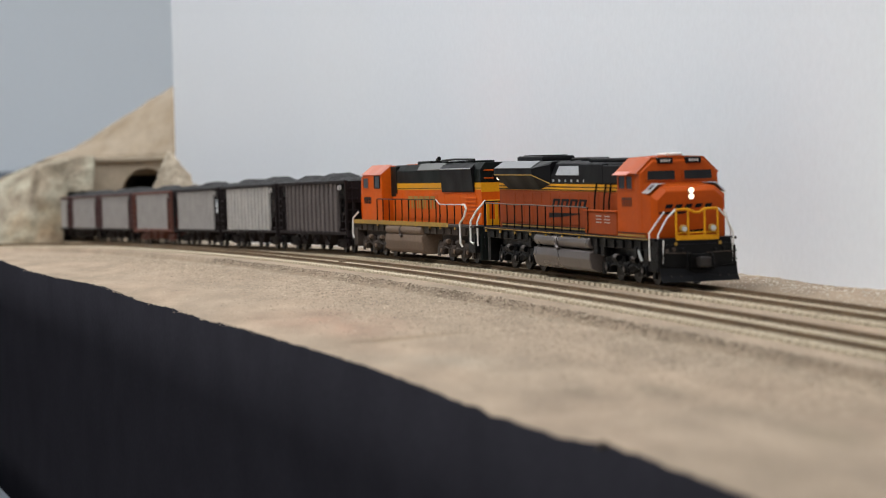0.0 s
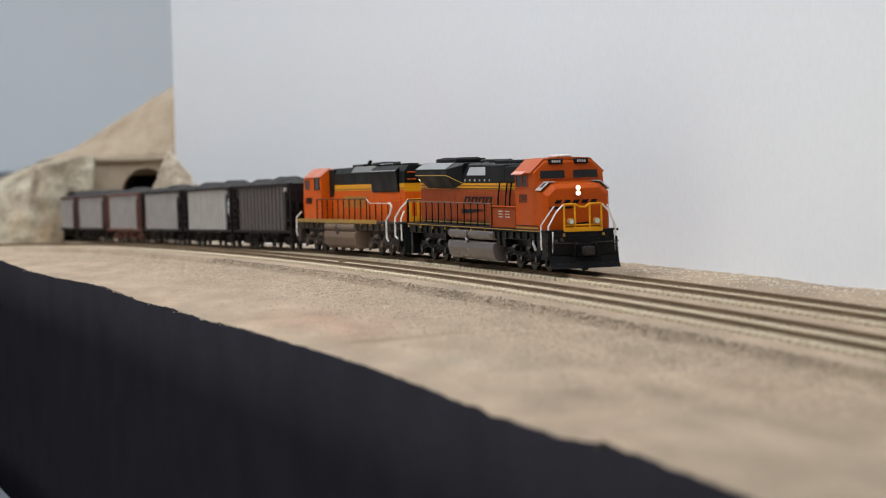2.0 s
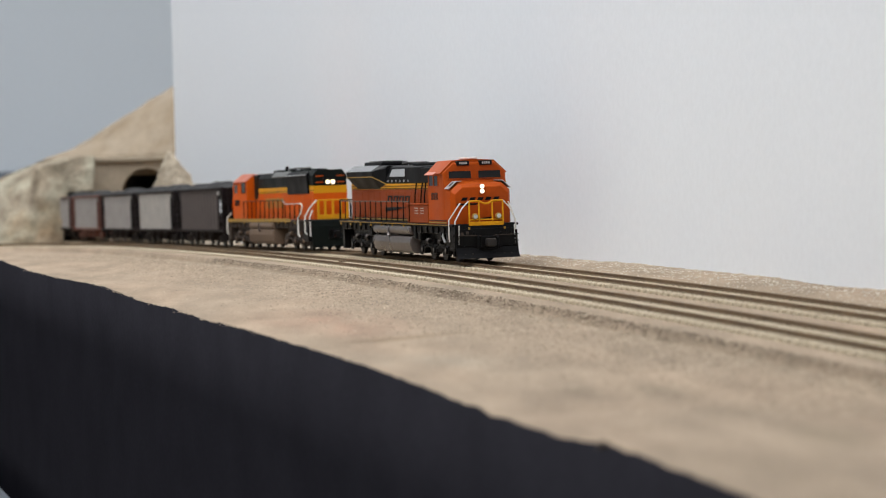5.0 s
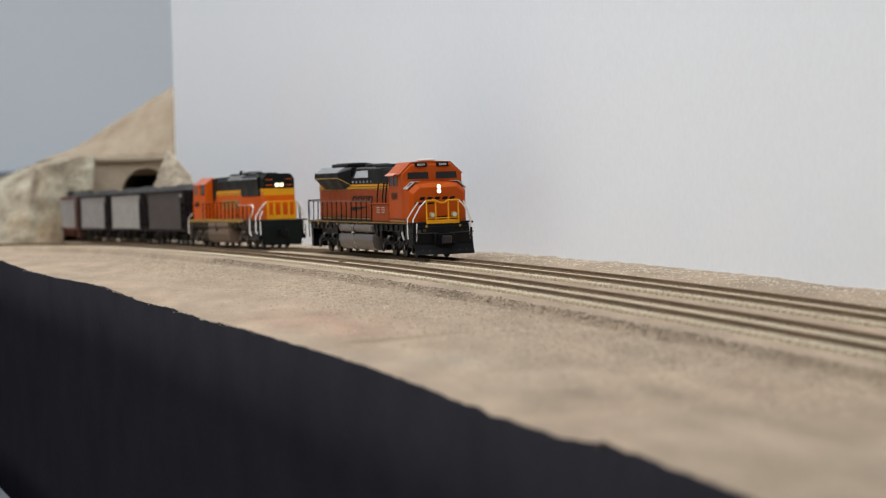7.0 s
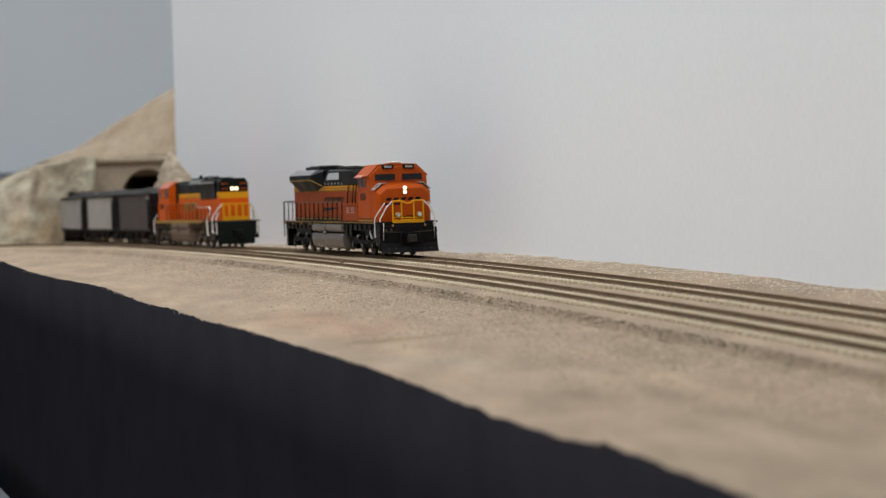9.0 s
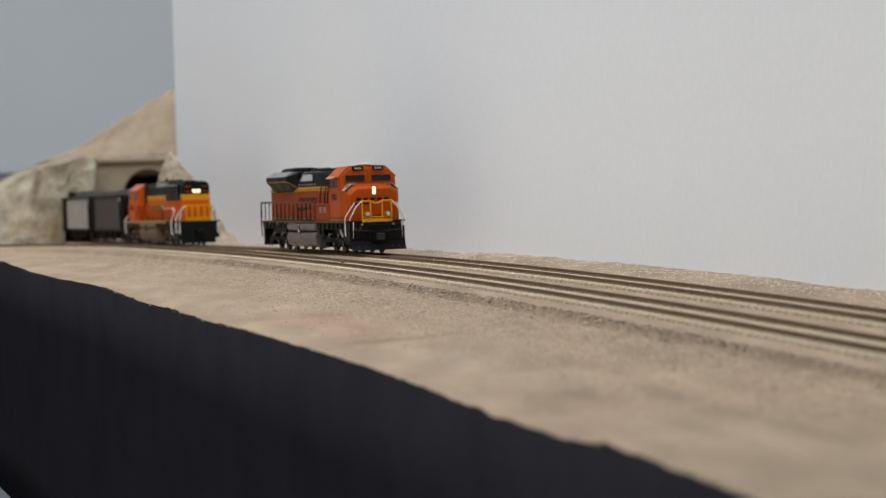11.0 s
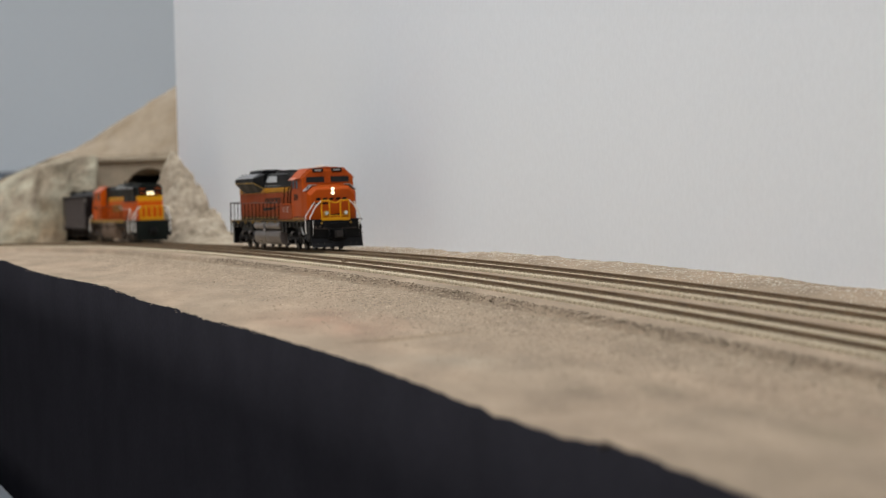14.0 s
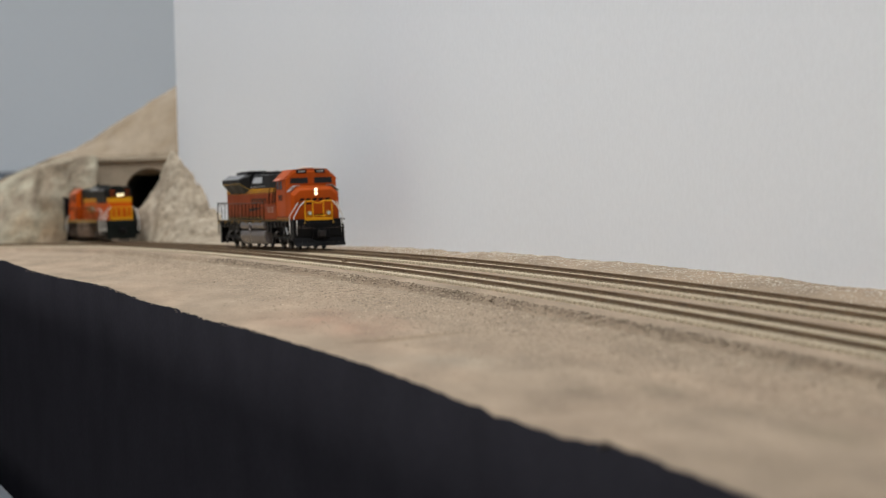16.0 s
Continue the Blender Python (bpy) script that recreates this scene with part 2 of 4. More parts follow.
EDGE = -0.20     # the fascia
WALL = 0.066     # the backdrop
EDGE_Z = [(-3.4, -0.004), (-0.7, -0.003), (-0.579, -0.0024), (-0.433, -0.0057), (-0.307, -0.0062), (-0.143, -0.0052), (-0.019, -0.0076), (0.056, -0.0069),
          (0.14, -0.0074), (0.208, -0.0062), (0.302, -0.0057), (0.381, -0.0049), (0.455, -0.0047), (0.549, -0.0056), (0.61, -0.0050), (0.645, -0.0031), (0.705, -0.0036), (1.3, -0.003)]


def edge_z(s):
    n = noise.noise((s * 70, 3.1, 0)) * 0.0006 + noise.noise((s * 260, 1.7, 0)) * 0.0003
    return float(np.interp(s, [a for a, b in EDGE_Z], [b for a, b in EDGE_Z])) + n


def shoulder(s):
    """Where the roadbed drops to the open ground."""
    n = 0.0012 * noise.noise((s * 45, 0.3, 0)) + 0.0006 * noise.noise((s * 140, 0.9, 0))
    return max(near_l(s) - 0.0276, EDGE + 0.02) + n


def ground_h(s, l):
    """Height of the scenery against the rail tops."""
    bed = -0.0030
    side = shoulder(s)
    if l > side:
        h = bed
        if l > 0.024:
            k = min(1, (l - 0.024) / 0.03)
            h = bed + k * (0.0010 + 0.0016 * noise.noise((s * 9, l * 30, 5.0)) + 0.0010 * noise.noise((s * 55, l * 60, 6.0)) + 0.0006 * noise.noise((s * 170, l * 170, 7.0)))
    else:
        k = (side - l) / (side - EDGE)
        drop = min(1, (side - l) / 0.0025)
        h = (bed - 0.0039 * drop) * (1 - k) + (edge_z(s) if k > 0.6 else float(np.interp(s, [a for a, b in EDGE_Z], [b for a, b in EDGE_Z]))) * k
        h += 0.0011 * noise.noise((s * 14, l * 22, 1.0)) * math.sin(math.pi * min(1, k * 1.02)) + 0.0004 * noise.noise((s * 80, l * 90, 2.0)) * (1 - k)
    return h


# ---- room ----
def grid_mesh(name, rows, material, smooth=True, close_back=None):
    """A sheet from rows of points; close_back: a vector by which it is thickened."""
    nv, nu = len(rows), len(rows[0])
    vs = [tuple(p) for r in rows for p in r]
    fs = [(j * nu + i, j * nu + i + 1, (j + 1) * nu + i + 1, (j + 1) * nu + i) for j in range(nv - 1) for i in range(nu - 1)]
    if close_back is not None:
        k = len(vs)
        vs += [tuple(Vector(v) + Vector(close_back)) for v in vs]
        fs += [(d + k, c + k, b + k, a + k) for a, b, c, d in fs]
        ring = [i for i in range(nu)] + [j * nu + nu - 1 for j in range(1, nv)] + [(nv - 1) * nu + i for i in range(nu - 2, -1, -1)] + [j * nu for j in range(nv - 2, 0, -1)]
        fs += [(ring[i], ring[(i + 1) % len(ring)], ring[(i + 1) % len(ring)] + k, ring[i] + k) for i in range(len(ring))]
    me = bpy.data.meshes.new(name)
    me.from_pydata(vs, [], fs)
    bm = bmesh.new()
    bm.from_mesh(me)
    bmesh.ops.recalc_face_normals(bm, faces=bm.faces)
    bm.to_mesh(me)
    bm.free()
    me.materials.append(material)
    for f in me.polygons:
        f.use_smooth = smooth
    return new(name, me)


def slab(name, x0, x1, y0, y1, z0, z1, material, label):
    o = part(name, box(B(), x0, x1, y0, y1, z0, z1), material, scale=1)
    return tagged(o, label, name.split("_")[0], kind="structure")


slab("floor", -3.0, 2.2, -2.0, 5.0, -1.30, -1.20, M_FLOOR, "pale smooth room floor under the layout")
slab("ceiling", -3.0, 2.2, -2.0, 5.0, 1.25, 1.35, M_ROOM, "white painted room ceiling")
slab("wall_north", -3.0, 2.2, 4.8, 4.9, -1.2, 1.25, M_FARWALL, "blue-grey painted wall behind the hill")
slab("wall_south", -3.0, 2.2, -1.9, -1.8, -1.2, 1.25, M_ROOM, "plain painted room wall")
slab("wall_west", -3.0, -2.9, -1.8, 4.8, -1.2, 1.25, M_ROOM, "plain painted room wall")
slab("wall_east", 2.1, 2.2, -1.8, 4.8, -1.2, 1.25, M_ROOM, "plain painted room wall")
slab("trim", -1.6, -0.72, 4.77, 4.797, -0.006, 0.006, mat("grey_trim", (0.20, 0.23, 0.27), 0.7, var=0.05), "grey strip along the far wall")

WALL_END = -1.315
rows = [[Vector((*line(s, WALL)[:2], z)) for s in np.linspace(WALL_END, 1.75, 40)] for z in (-1.2, -0.3, 0.0, 0.3, 1.25)]
tagged(grid_mesh("wall_backdrop", rows, M_WALL, False, (0.086, 0.026, 0)), "smooth pale grey painted backdrop wall beside the tracks", "backdrop", kind="structure")

# ---- ground and fascia ----
S_COLS = list(np.arange(-3.3, -1.6, 0.03)) + list(np.arange(-1.6, 0.2, 0.008)) + list(np.arange(0.2, 1.3, 0.004))
L_ROWS = sorted({round(float(v), 4) for v in [*np.linspace(EDGE, -0.095, 26), *np.linspace(-0.095, -0.062, 44), *np.linspace(-0.062, 0.024, 20), *np.linspace(0.024, WALL + 0.004, 14)]})
rows = [[line(s, l, ground_h(s, l)) for s in S_COLS] for l in L_ROWS]
tagged(grid_mesh("ground", rows, M_GROUND), "sandy beige scenery with pinkish dusty patches", "ground", kind="structure")
rows = [[line(s, l, -0.0042 + 0.002 * noise.noise((s * 20, l * 20, 0))) for s in np.arange(-3.3, WALL_END + 0.02, 0.03)] for l in (WALL + 0.002, 0.12, 0.2, 0.5)]
tagged(grid_mesh("ground", rows, M_GROUND), "sandy scenery in the recess before the tunnel", "ground", kind="structure")

rows = []
for k in range(6):
    rows.append([Vector((*line(s, EDGE - 0.0005)[:2], (line(s, EDGE, edge_z(s)).z + 0.0002) * (1 - k / 5) - 0.170 * k / 5)) for s in S_COLS])
tagged(grid_mesh("fascia", rows, M_FASCIA, True, (0.010, 0.003, -0.0008)), "matt black fascia board along the layout edge", "fascia", kind="structure")


def scatter(name, count, pick, size, material, label, seed):
    """Many small stones lying on the scenery, as one mesh."""
    rng = random.Random(seed)
    vs, fs = [], []
    for _ in range(count):
        s, l = pick(rng)
        r = size * rng.uniform(0.5, 1.3)
        c = line(s, l, ground_h(s, l) + r * 0.25)
        k = len(vs)
        a = rng.uniform(0, 6.28)
        for q in range(4):
            t = a + q * 1.57 + rng.uniform(-0.4, 0.4)
            vs.append((c.x + math.cos(t) * r * rng.uniform(0.7, 1.2), c.y + math.sin(t) * r * rng.uniform(0.7, 1.2), c.z - r * 0.3))
        vs.append((c.x + rng.uniform(-0.3, 0.3) * r, c.y + rng.uniform(-0.3, 0.3) * r, c.z + r * rng.uniform(0.1, 0.5)))
        fs += [(k + q, k + (q + 1) % 4, k + 4) for q in range(4)]
    me = bpy.data.meshes.new(name)
    me.from_pydata(vs, [], fs)
    me.materials.append(material)
    return tagged(new(name, me), label, "gravel", kind="stuff")


scatter("shoulder_clods", 1100, lambda r: ((lambda s: (s, shoulder(s) - abs(r.gauss(0, 0.006))))(r.uniform(-0.6, 0.85))), 0.0012, M_BALLAST, "small sandy clods along the foot of the roadbed", 12)
scatter("ballast_shoulder", 8000, lambda r: ((lambda s: (s, shoulder(s) + 0.001 - abs(r.gauss(0, 0.008))))(r.uniform(-0.9, 0.85))), 0.00062, M_BALLAST, "pale ballast stones along the roadbed shoulder", 4)
scatter("sand_grains", 22000, lambda r: (r.uniform(-0.8, 0.6), -0.085 - abs(r.gauss(0, 0.035)) % 0.105), 0.00058, M_GRAIN, "loose sand grains strewn over the scenery", 5)
scatter("dark_grit", 2600, lambda r: ((lambda s: (s, -0.080 - abs(r.gauss(0, 0.028)) % 0.11))(r.uniform(-0.8, 0.55))), 0.00033, mat("dark_grit", (0.17, 0.13, 0.10), 0.9, var=0.3), "dark grit specks on the sand", 6)
scatter("edge_sand", 500, lambda r: (r.uniform(-0.45, 0.25), EDGE + r.uniform(-0.0004, 0.003)), 0.0006, M_GRAIN, "pale sand crumbs along the fascia edge", 11)
scatter("fascia_crumbs", 120, lambda r: (r.uniform(-0.6, 0.72), EDGE + r.uniform(-0.0003, 0.0015)), 0.0007, M_FASCIA, "paint crumbs along the fascia edge", 7)
bm = B()
bmesh.ops.create_icosphere(bm, subdivisions=2, radius=0.0015, matrix=Matrix.LocRotScale(line(0.645, EDGE + 0.0005, edge_z(0.645) + 0.0004), None, (1, 1, 0.8)))
for v in bm.verts:
    v.co += v.normal * 0.0006 * noise.noise(v.co * 900)
tagged(part("clod", bm, mat("dark_clod", (0.06, 0.045, 0.035), 0.95, var=0.3), scale=1), "small dark clod on the fascia edge", "clod")
# dark stones draw the shade line that the roadbed edge throws
scatter("shoulder_shade_grit", 4200, lambda r: ((lambda s: (s, shoulder(s) - 0.0006 + r.gauss(0, 0.0006 + 0.0010 * max(0.0, noise.noise((s * 38, 4.4, 0))))))(r.uniform(-0.45, 0.8))), 0.00045, mat("shoulder_shade_grit", (0.10, 0.072, 0.046), 0.95, var=0.35), "dark grit standing for the shade line at the roadbed foot", 9)
scatter("backdrop_gravel", 9000, lambda r: (r.uniform(-1.0, 0.75), 0.0655 - abs(r.gauss(0, 0.018)) % 0.04), 0.0006, mat("pale_plaster_dust", (0.62, 0.55, 0.45), 0.95, var=0.3, big=150, spec=0.1), "loose sand along the foot of the backdrop", 8)


# ---- tracks ----
def sweep(name, outline, offs, s0, s1, step, material, parent, label=""):
    """A bar of the given (across, up) outline that follows the track at the offset offs(s)."""
    n = int((s1 - s0) / step)
    k = len(outline)
    vs, fs = [], []
    for i in range(n + 1):
        s = s0 + (s1 - s0) * i / n
        vs += [tuple(line(s, offs(s) + a, b)) for a, b in outline]
    for i in range(n):
        for j in range(k):
            fs.append((i * k + j, i * k + (j + 1) % k, (i + 1) * k + (j + 1) % k, (i + 1) * k + j))
    fs += [tuple(range(k))[::-1], tuple(n * k + j for j in range(k))]
    me = bpy.data.meshes.new(name)
    me.from_pydata(vs, [], fs)
    for m in material:
        me.materials.append(m)
    if len(material) > 1:
        for f in me.polygons:
            f.material_index = 1 if f.normal.z > 0.8 and all(abs(vs[v][2] - max(vs[w][2] for w in f.vertices)) < 0.0006 for v in f.vertices) and (f.index % k) == TOP else 0
    o = new(name, me)
    o.parent = parent
    if label:
        o["label"] = label
    return o


RAIL = [(-0.0008, -0.0017), (-0.0008, -0.0015), (-0.0003, -0.0013), (-0.0003, -0.0005), (-0.0005, -0.0004), (-0.00045, 0.0), (0.00045, 0.0), (0.0005, -0.0004), (0.0003, -0.0005), (0.0003, -0.0013), (0.0008, -0.0015), (0.0008, -0.0017)]
TOP = 5


def tie_mesh():
    bm = B()
    prism(bm, [(-0.00205, -0.0050), (0.00205, -0.0050), (0.00180, -0.0017), (-0.00180, -0.0017)], -0.0152, 0.0152, "y")
    for v in bm.verts:
        if abs(v.co.y) < 0.004:
            v.co.z -= 0.0002
    nb = len(bm.faces)
    for y in (-0.00825, 0.00825):
        for d in (-0.0013, 0.0013):
            box(bm, -0.0006, 0.0006, y + d - 0.0005, y + d + 0.0005, -0.0017, -0.0011)
    bm.faces.ensure_lookup_table()
    for f in bm.faces[nb:]:
        f.material_index = 1
    me = bpy.data.meshes.new("tie")
    bm.to_mesh(me)
    bm.free()
    me.materials.append(M_TIE), me.materials.append(M_CLIP)
    return me


TIE = tie_mesh()


def track(offs, s_lo, label):
    e = tagged(new("railway_track"), label, "track", "parallel model tracks", "structure")
    for side in (-0.00825, 0.00825):
        for a, b in ((s_lo, -0.182), (-0.1814, 1.2)):
            sweep("rail", RAIL, lambda s: offs(s) + side, a, b, 0.02, (M_RAIL, M_RAILTOP), e)
    sweep("ballast_bed", [(-0.0149, -0.0046), (-0.0146, -0.0026), (0.0146, -0.0026), (0.0149, -0.0046)], offs, s_lo, 1.2, 0.02, (M_BED,), e, "brown ballast between the ties")
    rng = random.Random(3)
    bm_rest = B()
    s = 1.2
    count = 0
    while s > s_lo + 0.01:
        a, b = line(s + 0.004, offs(s + 0.004)), line(s - 0.004, offs(s - 0.004))
        ang = math.atan2(a.y - b.y, a.x - b.x) + rng.uniform(-0.012, 0.012)
        m = Matrix.Translation(line(s, offs(s), rng.uniform(-0.00012, 0.0))) @ Matrix.Rotation(ang, 4, "Z")
        if s < 0.70 and count < 300:
            o = new("tie", TIE)
            o.parent, o.matrix_basis = e, m
            count += 1
        else:
            k = len(bm_rest.verts)
            bm_rest.from_mesh(TIE)
            bm_rest.verts.ensure_lookup_table()
            bmesh.ops.transform(bm_rest, matrix=m, verts=bm_rest.verts[k:])
        s -= 0.0070
    me = bpy.data.meshes.new("tie_row")
    bm_rest.to_mesh(me)
    bm_rest.free()
    me.materials.append(M_TIE), me.materials.append(M_CLIP)
    o = new("tie_row", me)
    o.parent = e
    o["kind"] = "stuff"
    return e


track(lambda s: 0.0, -3.2, "model railway track with pale concrete ties and rusty rails, carrying the train")
track(near_l, -1.75, "empty model railway track with pale concrete ties and rusty rails")

JOINT_FAR, JOINT_NEAR = -0.208, -0.255
# white chip paints a shiny spot between the far rails
m = seat(JOINT_FAR, 0.0)
part("rail_glint", box(B(), -0.0014, 0.0014, -0.0030, -0.0016, -0.0024, -0.0006, 0.0003), M_WHITE, bpy.data.objects["railway_track"], "small white chip for a glint between the rails", 1, at=m)
# plain dark box beside the near track's rail
m = seat(JOINT_NEAR, 0.0)
part("rail_side_box", box(B(), -0.004, 0.004, -0.0489 + 0.0050, -0.0489 + 0.0068, -0.0026, -0.0006, 0.0004), M_RAIL, bpy.data.objects["railway_track.001"], "small dark box beside the rail", 1, at=m)

# ---- tunnel hill ----


def rough(p, a):
    return a * (noise.noise(p * 28) + 0.5 * noise.noise(p * 70) + 0.3 * noise.noise(p * 160))


SIL = [(-0.75, 0.0), (-0.56, 0.006), (-0.516, 0.017), (-0.476, 0.032), (-0.44, 0.049), (-0.311, 0.1245), (-0.15, 0.213)]


def sil(x):
    return float(np.interp(x, [a for a, b in SIL], [b for a, b in SIL]))


def front_z(x):
    return min(0.044, sil(x) - 0.004)


rows = []
for v in np.linspace(0, 1, 14):
    r = []
    for x in np.linspace(-0.75, -0.15, 70):
        p = Vector((x, 2.845 + 0.16 * v, front_z(x) + (sil(x) - front_z(x)) * v))
        p.z += rough(p, 0.0035) * math.sin(math.pi * min(v, 0.9)) + (0.002 * noise.noise((x * 60, 9, v)) if v > 0.95 else 0)
        r.append(p)
    rows.append(r)
hill = tagged(new("tunnel_hill"), "sandy plaster tunnel hill rising to the wall corner", "hill", kind="")
o = grid_mesh("slope", rows, M_PLASTER, True, (0.0, 0.03, -0.02))
o.parent = hill

# portal wall with an arched mouth
AX, AR, AZ = -0.327, 0.028, 0.003
arch = [(AX + AR * math.cos(t), AZ + AR * 1.04 * math.sin(t)) for t in np.linspace(0, math.pi, 17)]
bm = B()
prism(bm, [(-0.405, -0.05), (-0.405, 0.044), (-0.20, 0.044), (-0.20, -0.05), (AX + AR, -0.05)] + arch + [(AX - AR, -0.05)], 2.846, 2.866, "y")
portal = part("portal_wall", bm, M_PORTAL, hill, "smooth tan tunnel portal wall with a round arch", 1)
part("coping", box(B(), -0.407, -0.20, 2.838, 2.868, 0.0405, 0.0455, 0.0008), M_PORTAL, hill, scale=1)
part("pilaster", box(B(), -0.408, -0.390, 2.840, 2.868, -0.05, 0.0405, 0.001), M_PORTAL, hill, scale=1)
bm = B()
k = 17
for y in (2.8665, 3.2):
    for a, b in [(AX + AR + 0.002, -0.05)] + [(AX + (a - AX) * 1.05, b + 0.001) for a, b in arch] + [(AX - AR - 0.002, -0.05)]:
        bm.verts.new((a, y, b))
bm.verts.ensure_lookup_table()
for i in range(k + 1):
    bm.faces.new([bm.verts[j] for j in (i, i + 1, i + k + 3, i + k + 2)])
bm.faces.new([bm.verts[j] for j in range(k + 2, 2 * k + 4)])
part("tunnel_bore", bm, M_DARK, hill, "dark tunnel bore", 1)

# near-black tube added behind the main line's mouth to hide the bright wall
sweep("tunnel_shade_lining", [(-0.0235, -0.006), (-0.0235, 0.061), (0.0235, 0.061), (0.0235, -0.006), (0.0215, -0.006), (0.0215, 0.0585), (-0.0215, 0.0585), (-0.0215, -0.006)], lambda s: 0.0, -3.25, -1.575, 0.05, (M_DARK,), hill, "near-black tube added over the main line as tunnel shade")
sweep("lining_end", [(-0.030, -0.006), (-0.030, 0.066), (0.030, 0.066), (0.030, -0.006)], lambda s: 0.0, -3.27, -3.251, 0.01, (M_DARK,), hill)

# pale rock in front, with the main line's mouth at its edge
rows = []
for v in np.linspace(0, 1, 26):
    r = []
    for x in np.linspace(-0.64, -0.3665, 60):
        lift = min(1.0, max(0.0, (x + 0.3990) / 0.004))
        z0 = -0.05 + lift * 0.0605
        z1 = float(np.interp(x, [-0.64, -0.52, -0.481, -0.444, -0.41, -0.379, -0.366], [-0.004, 0.009, 0.020, 0.033, 0.043, 0.049, 0.047]))
        z = z0 + (z1 - z0) * v
        y = 2.690 + (0.035 + 0.11 * min(1, max(0, (-0.42 - x) / 0.06))) * max(0, (z + 0.05) / 0.095) ** 1.4 + 0.10 * max(0, -0.42 - x)
        p = Vector((x, y, z))
        edge = min(1, (x + 0.64) / 0.02, (-0.3665 - x) / 0.012 + 0.1)
        d = rough(p, 0.010)
        p += Vector((0.25 * d * (x < -0.41), -abs(d) * 0.8 - 0.013 * noise.noise(Vector((x * 30, z * 5, 3))) - 0.004 * noise.noise(Vector((x * 110, z * 25, 8))), 0.15 * d)) * max(0, edge)
        r.append(p)
    rows.append(r)
o = grid_mesh("left_rock", rows, M_ROCK, True, (-0.036, 0.13, -0.002))
o.name = "rock_outcrop"
tagged(o, "pale greenish plaster rock face beside the tunnel mouth", "rock")

# rock slope against the end of the backdrop
rows = []
for l in np.linspace(0.0235, WALL + 0.004, 40):
    r = []
    for s in np.linspace(-1.375, -0.97, 110):
        hm = float(np.interp(s, [-1.375, -1.345, -1.338, -1.27, -1.2, -1.15, -1.08, -1.02, -0.97], [0.074, 0.086, 0.087, 0.075, 0.053, 0.032, 0.014, 0.004, -0.003]))
        k = max(0, (l - 0.0235) / (WALL - 0.0235))
        h = hm * min(1.0, k) ** 0.72
        p = line(s, l, -0.006 + h)
        p += Vector((-0.6, -0.3, 1)) * (rough(p, 0.006) + 0.0022 * noise.noise(p * 330)) * min(1, k * 4) * (1 if h > 0.01 else 0.4)
        r.append(p)
    rows.append(r)
o = grid_mesh("rock_slope", rows, M_ROCK2, True, (0.010, 0.003, -0.045))
tagged(o, "beige plaster rock slope leaning on the backdrop", "rock")


# ---- rolling stock ----
WHEELSETS = []   # (object, radius in model metres, x in its parent)


def wheelset_mesh(r, sides=20):
    bm = B()
    for y in (-0.75, 0.75):
        drum(bm, (0, y, 0), r, 0.13, "y", sides, 0.02)
        drum(bm, (0, y * 0.93, 0), r + 0.03, 0.03, "y", sides)
        drum(bm, (0, y * 1.1, 0), r * 0.35, 0.10, "y", 10)
    drum(bm, (0, 0, 0), 0.10, 1.5, "y", 8)
    box(bm, -r * 0.55, r * 0.55, -0.84, -0.815, -0.05, 0.05), box(bm, -0.05, 0.05, -0.84, -0.815, -r * 0.55, r * 0.55)
    bmesh.ops.scale(bm, vec=(S,) * 3, verts=bm.verts)
    me = bpy.data.meshes.new("wheelset")
    bm.to_mesh(me)
    bm.free()
    me.materials.append(M_WHEEL)
    return me


BIG_WHEEL, SMALL_WHEEL = wheelset_mesh(0.53), wheelset_mesh(0.46)


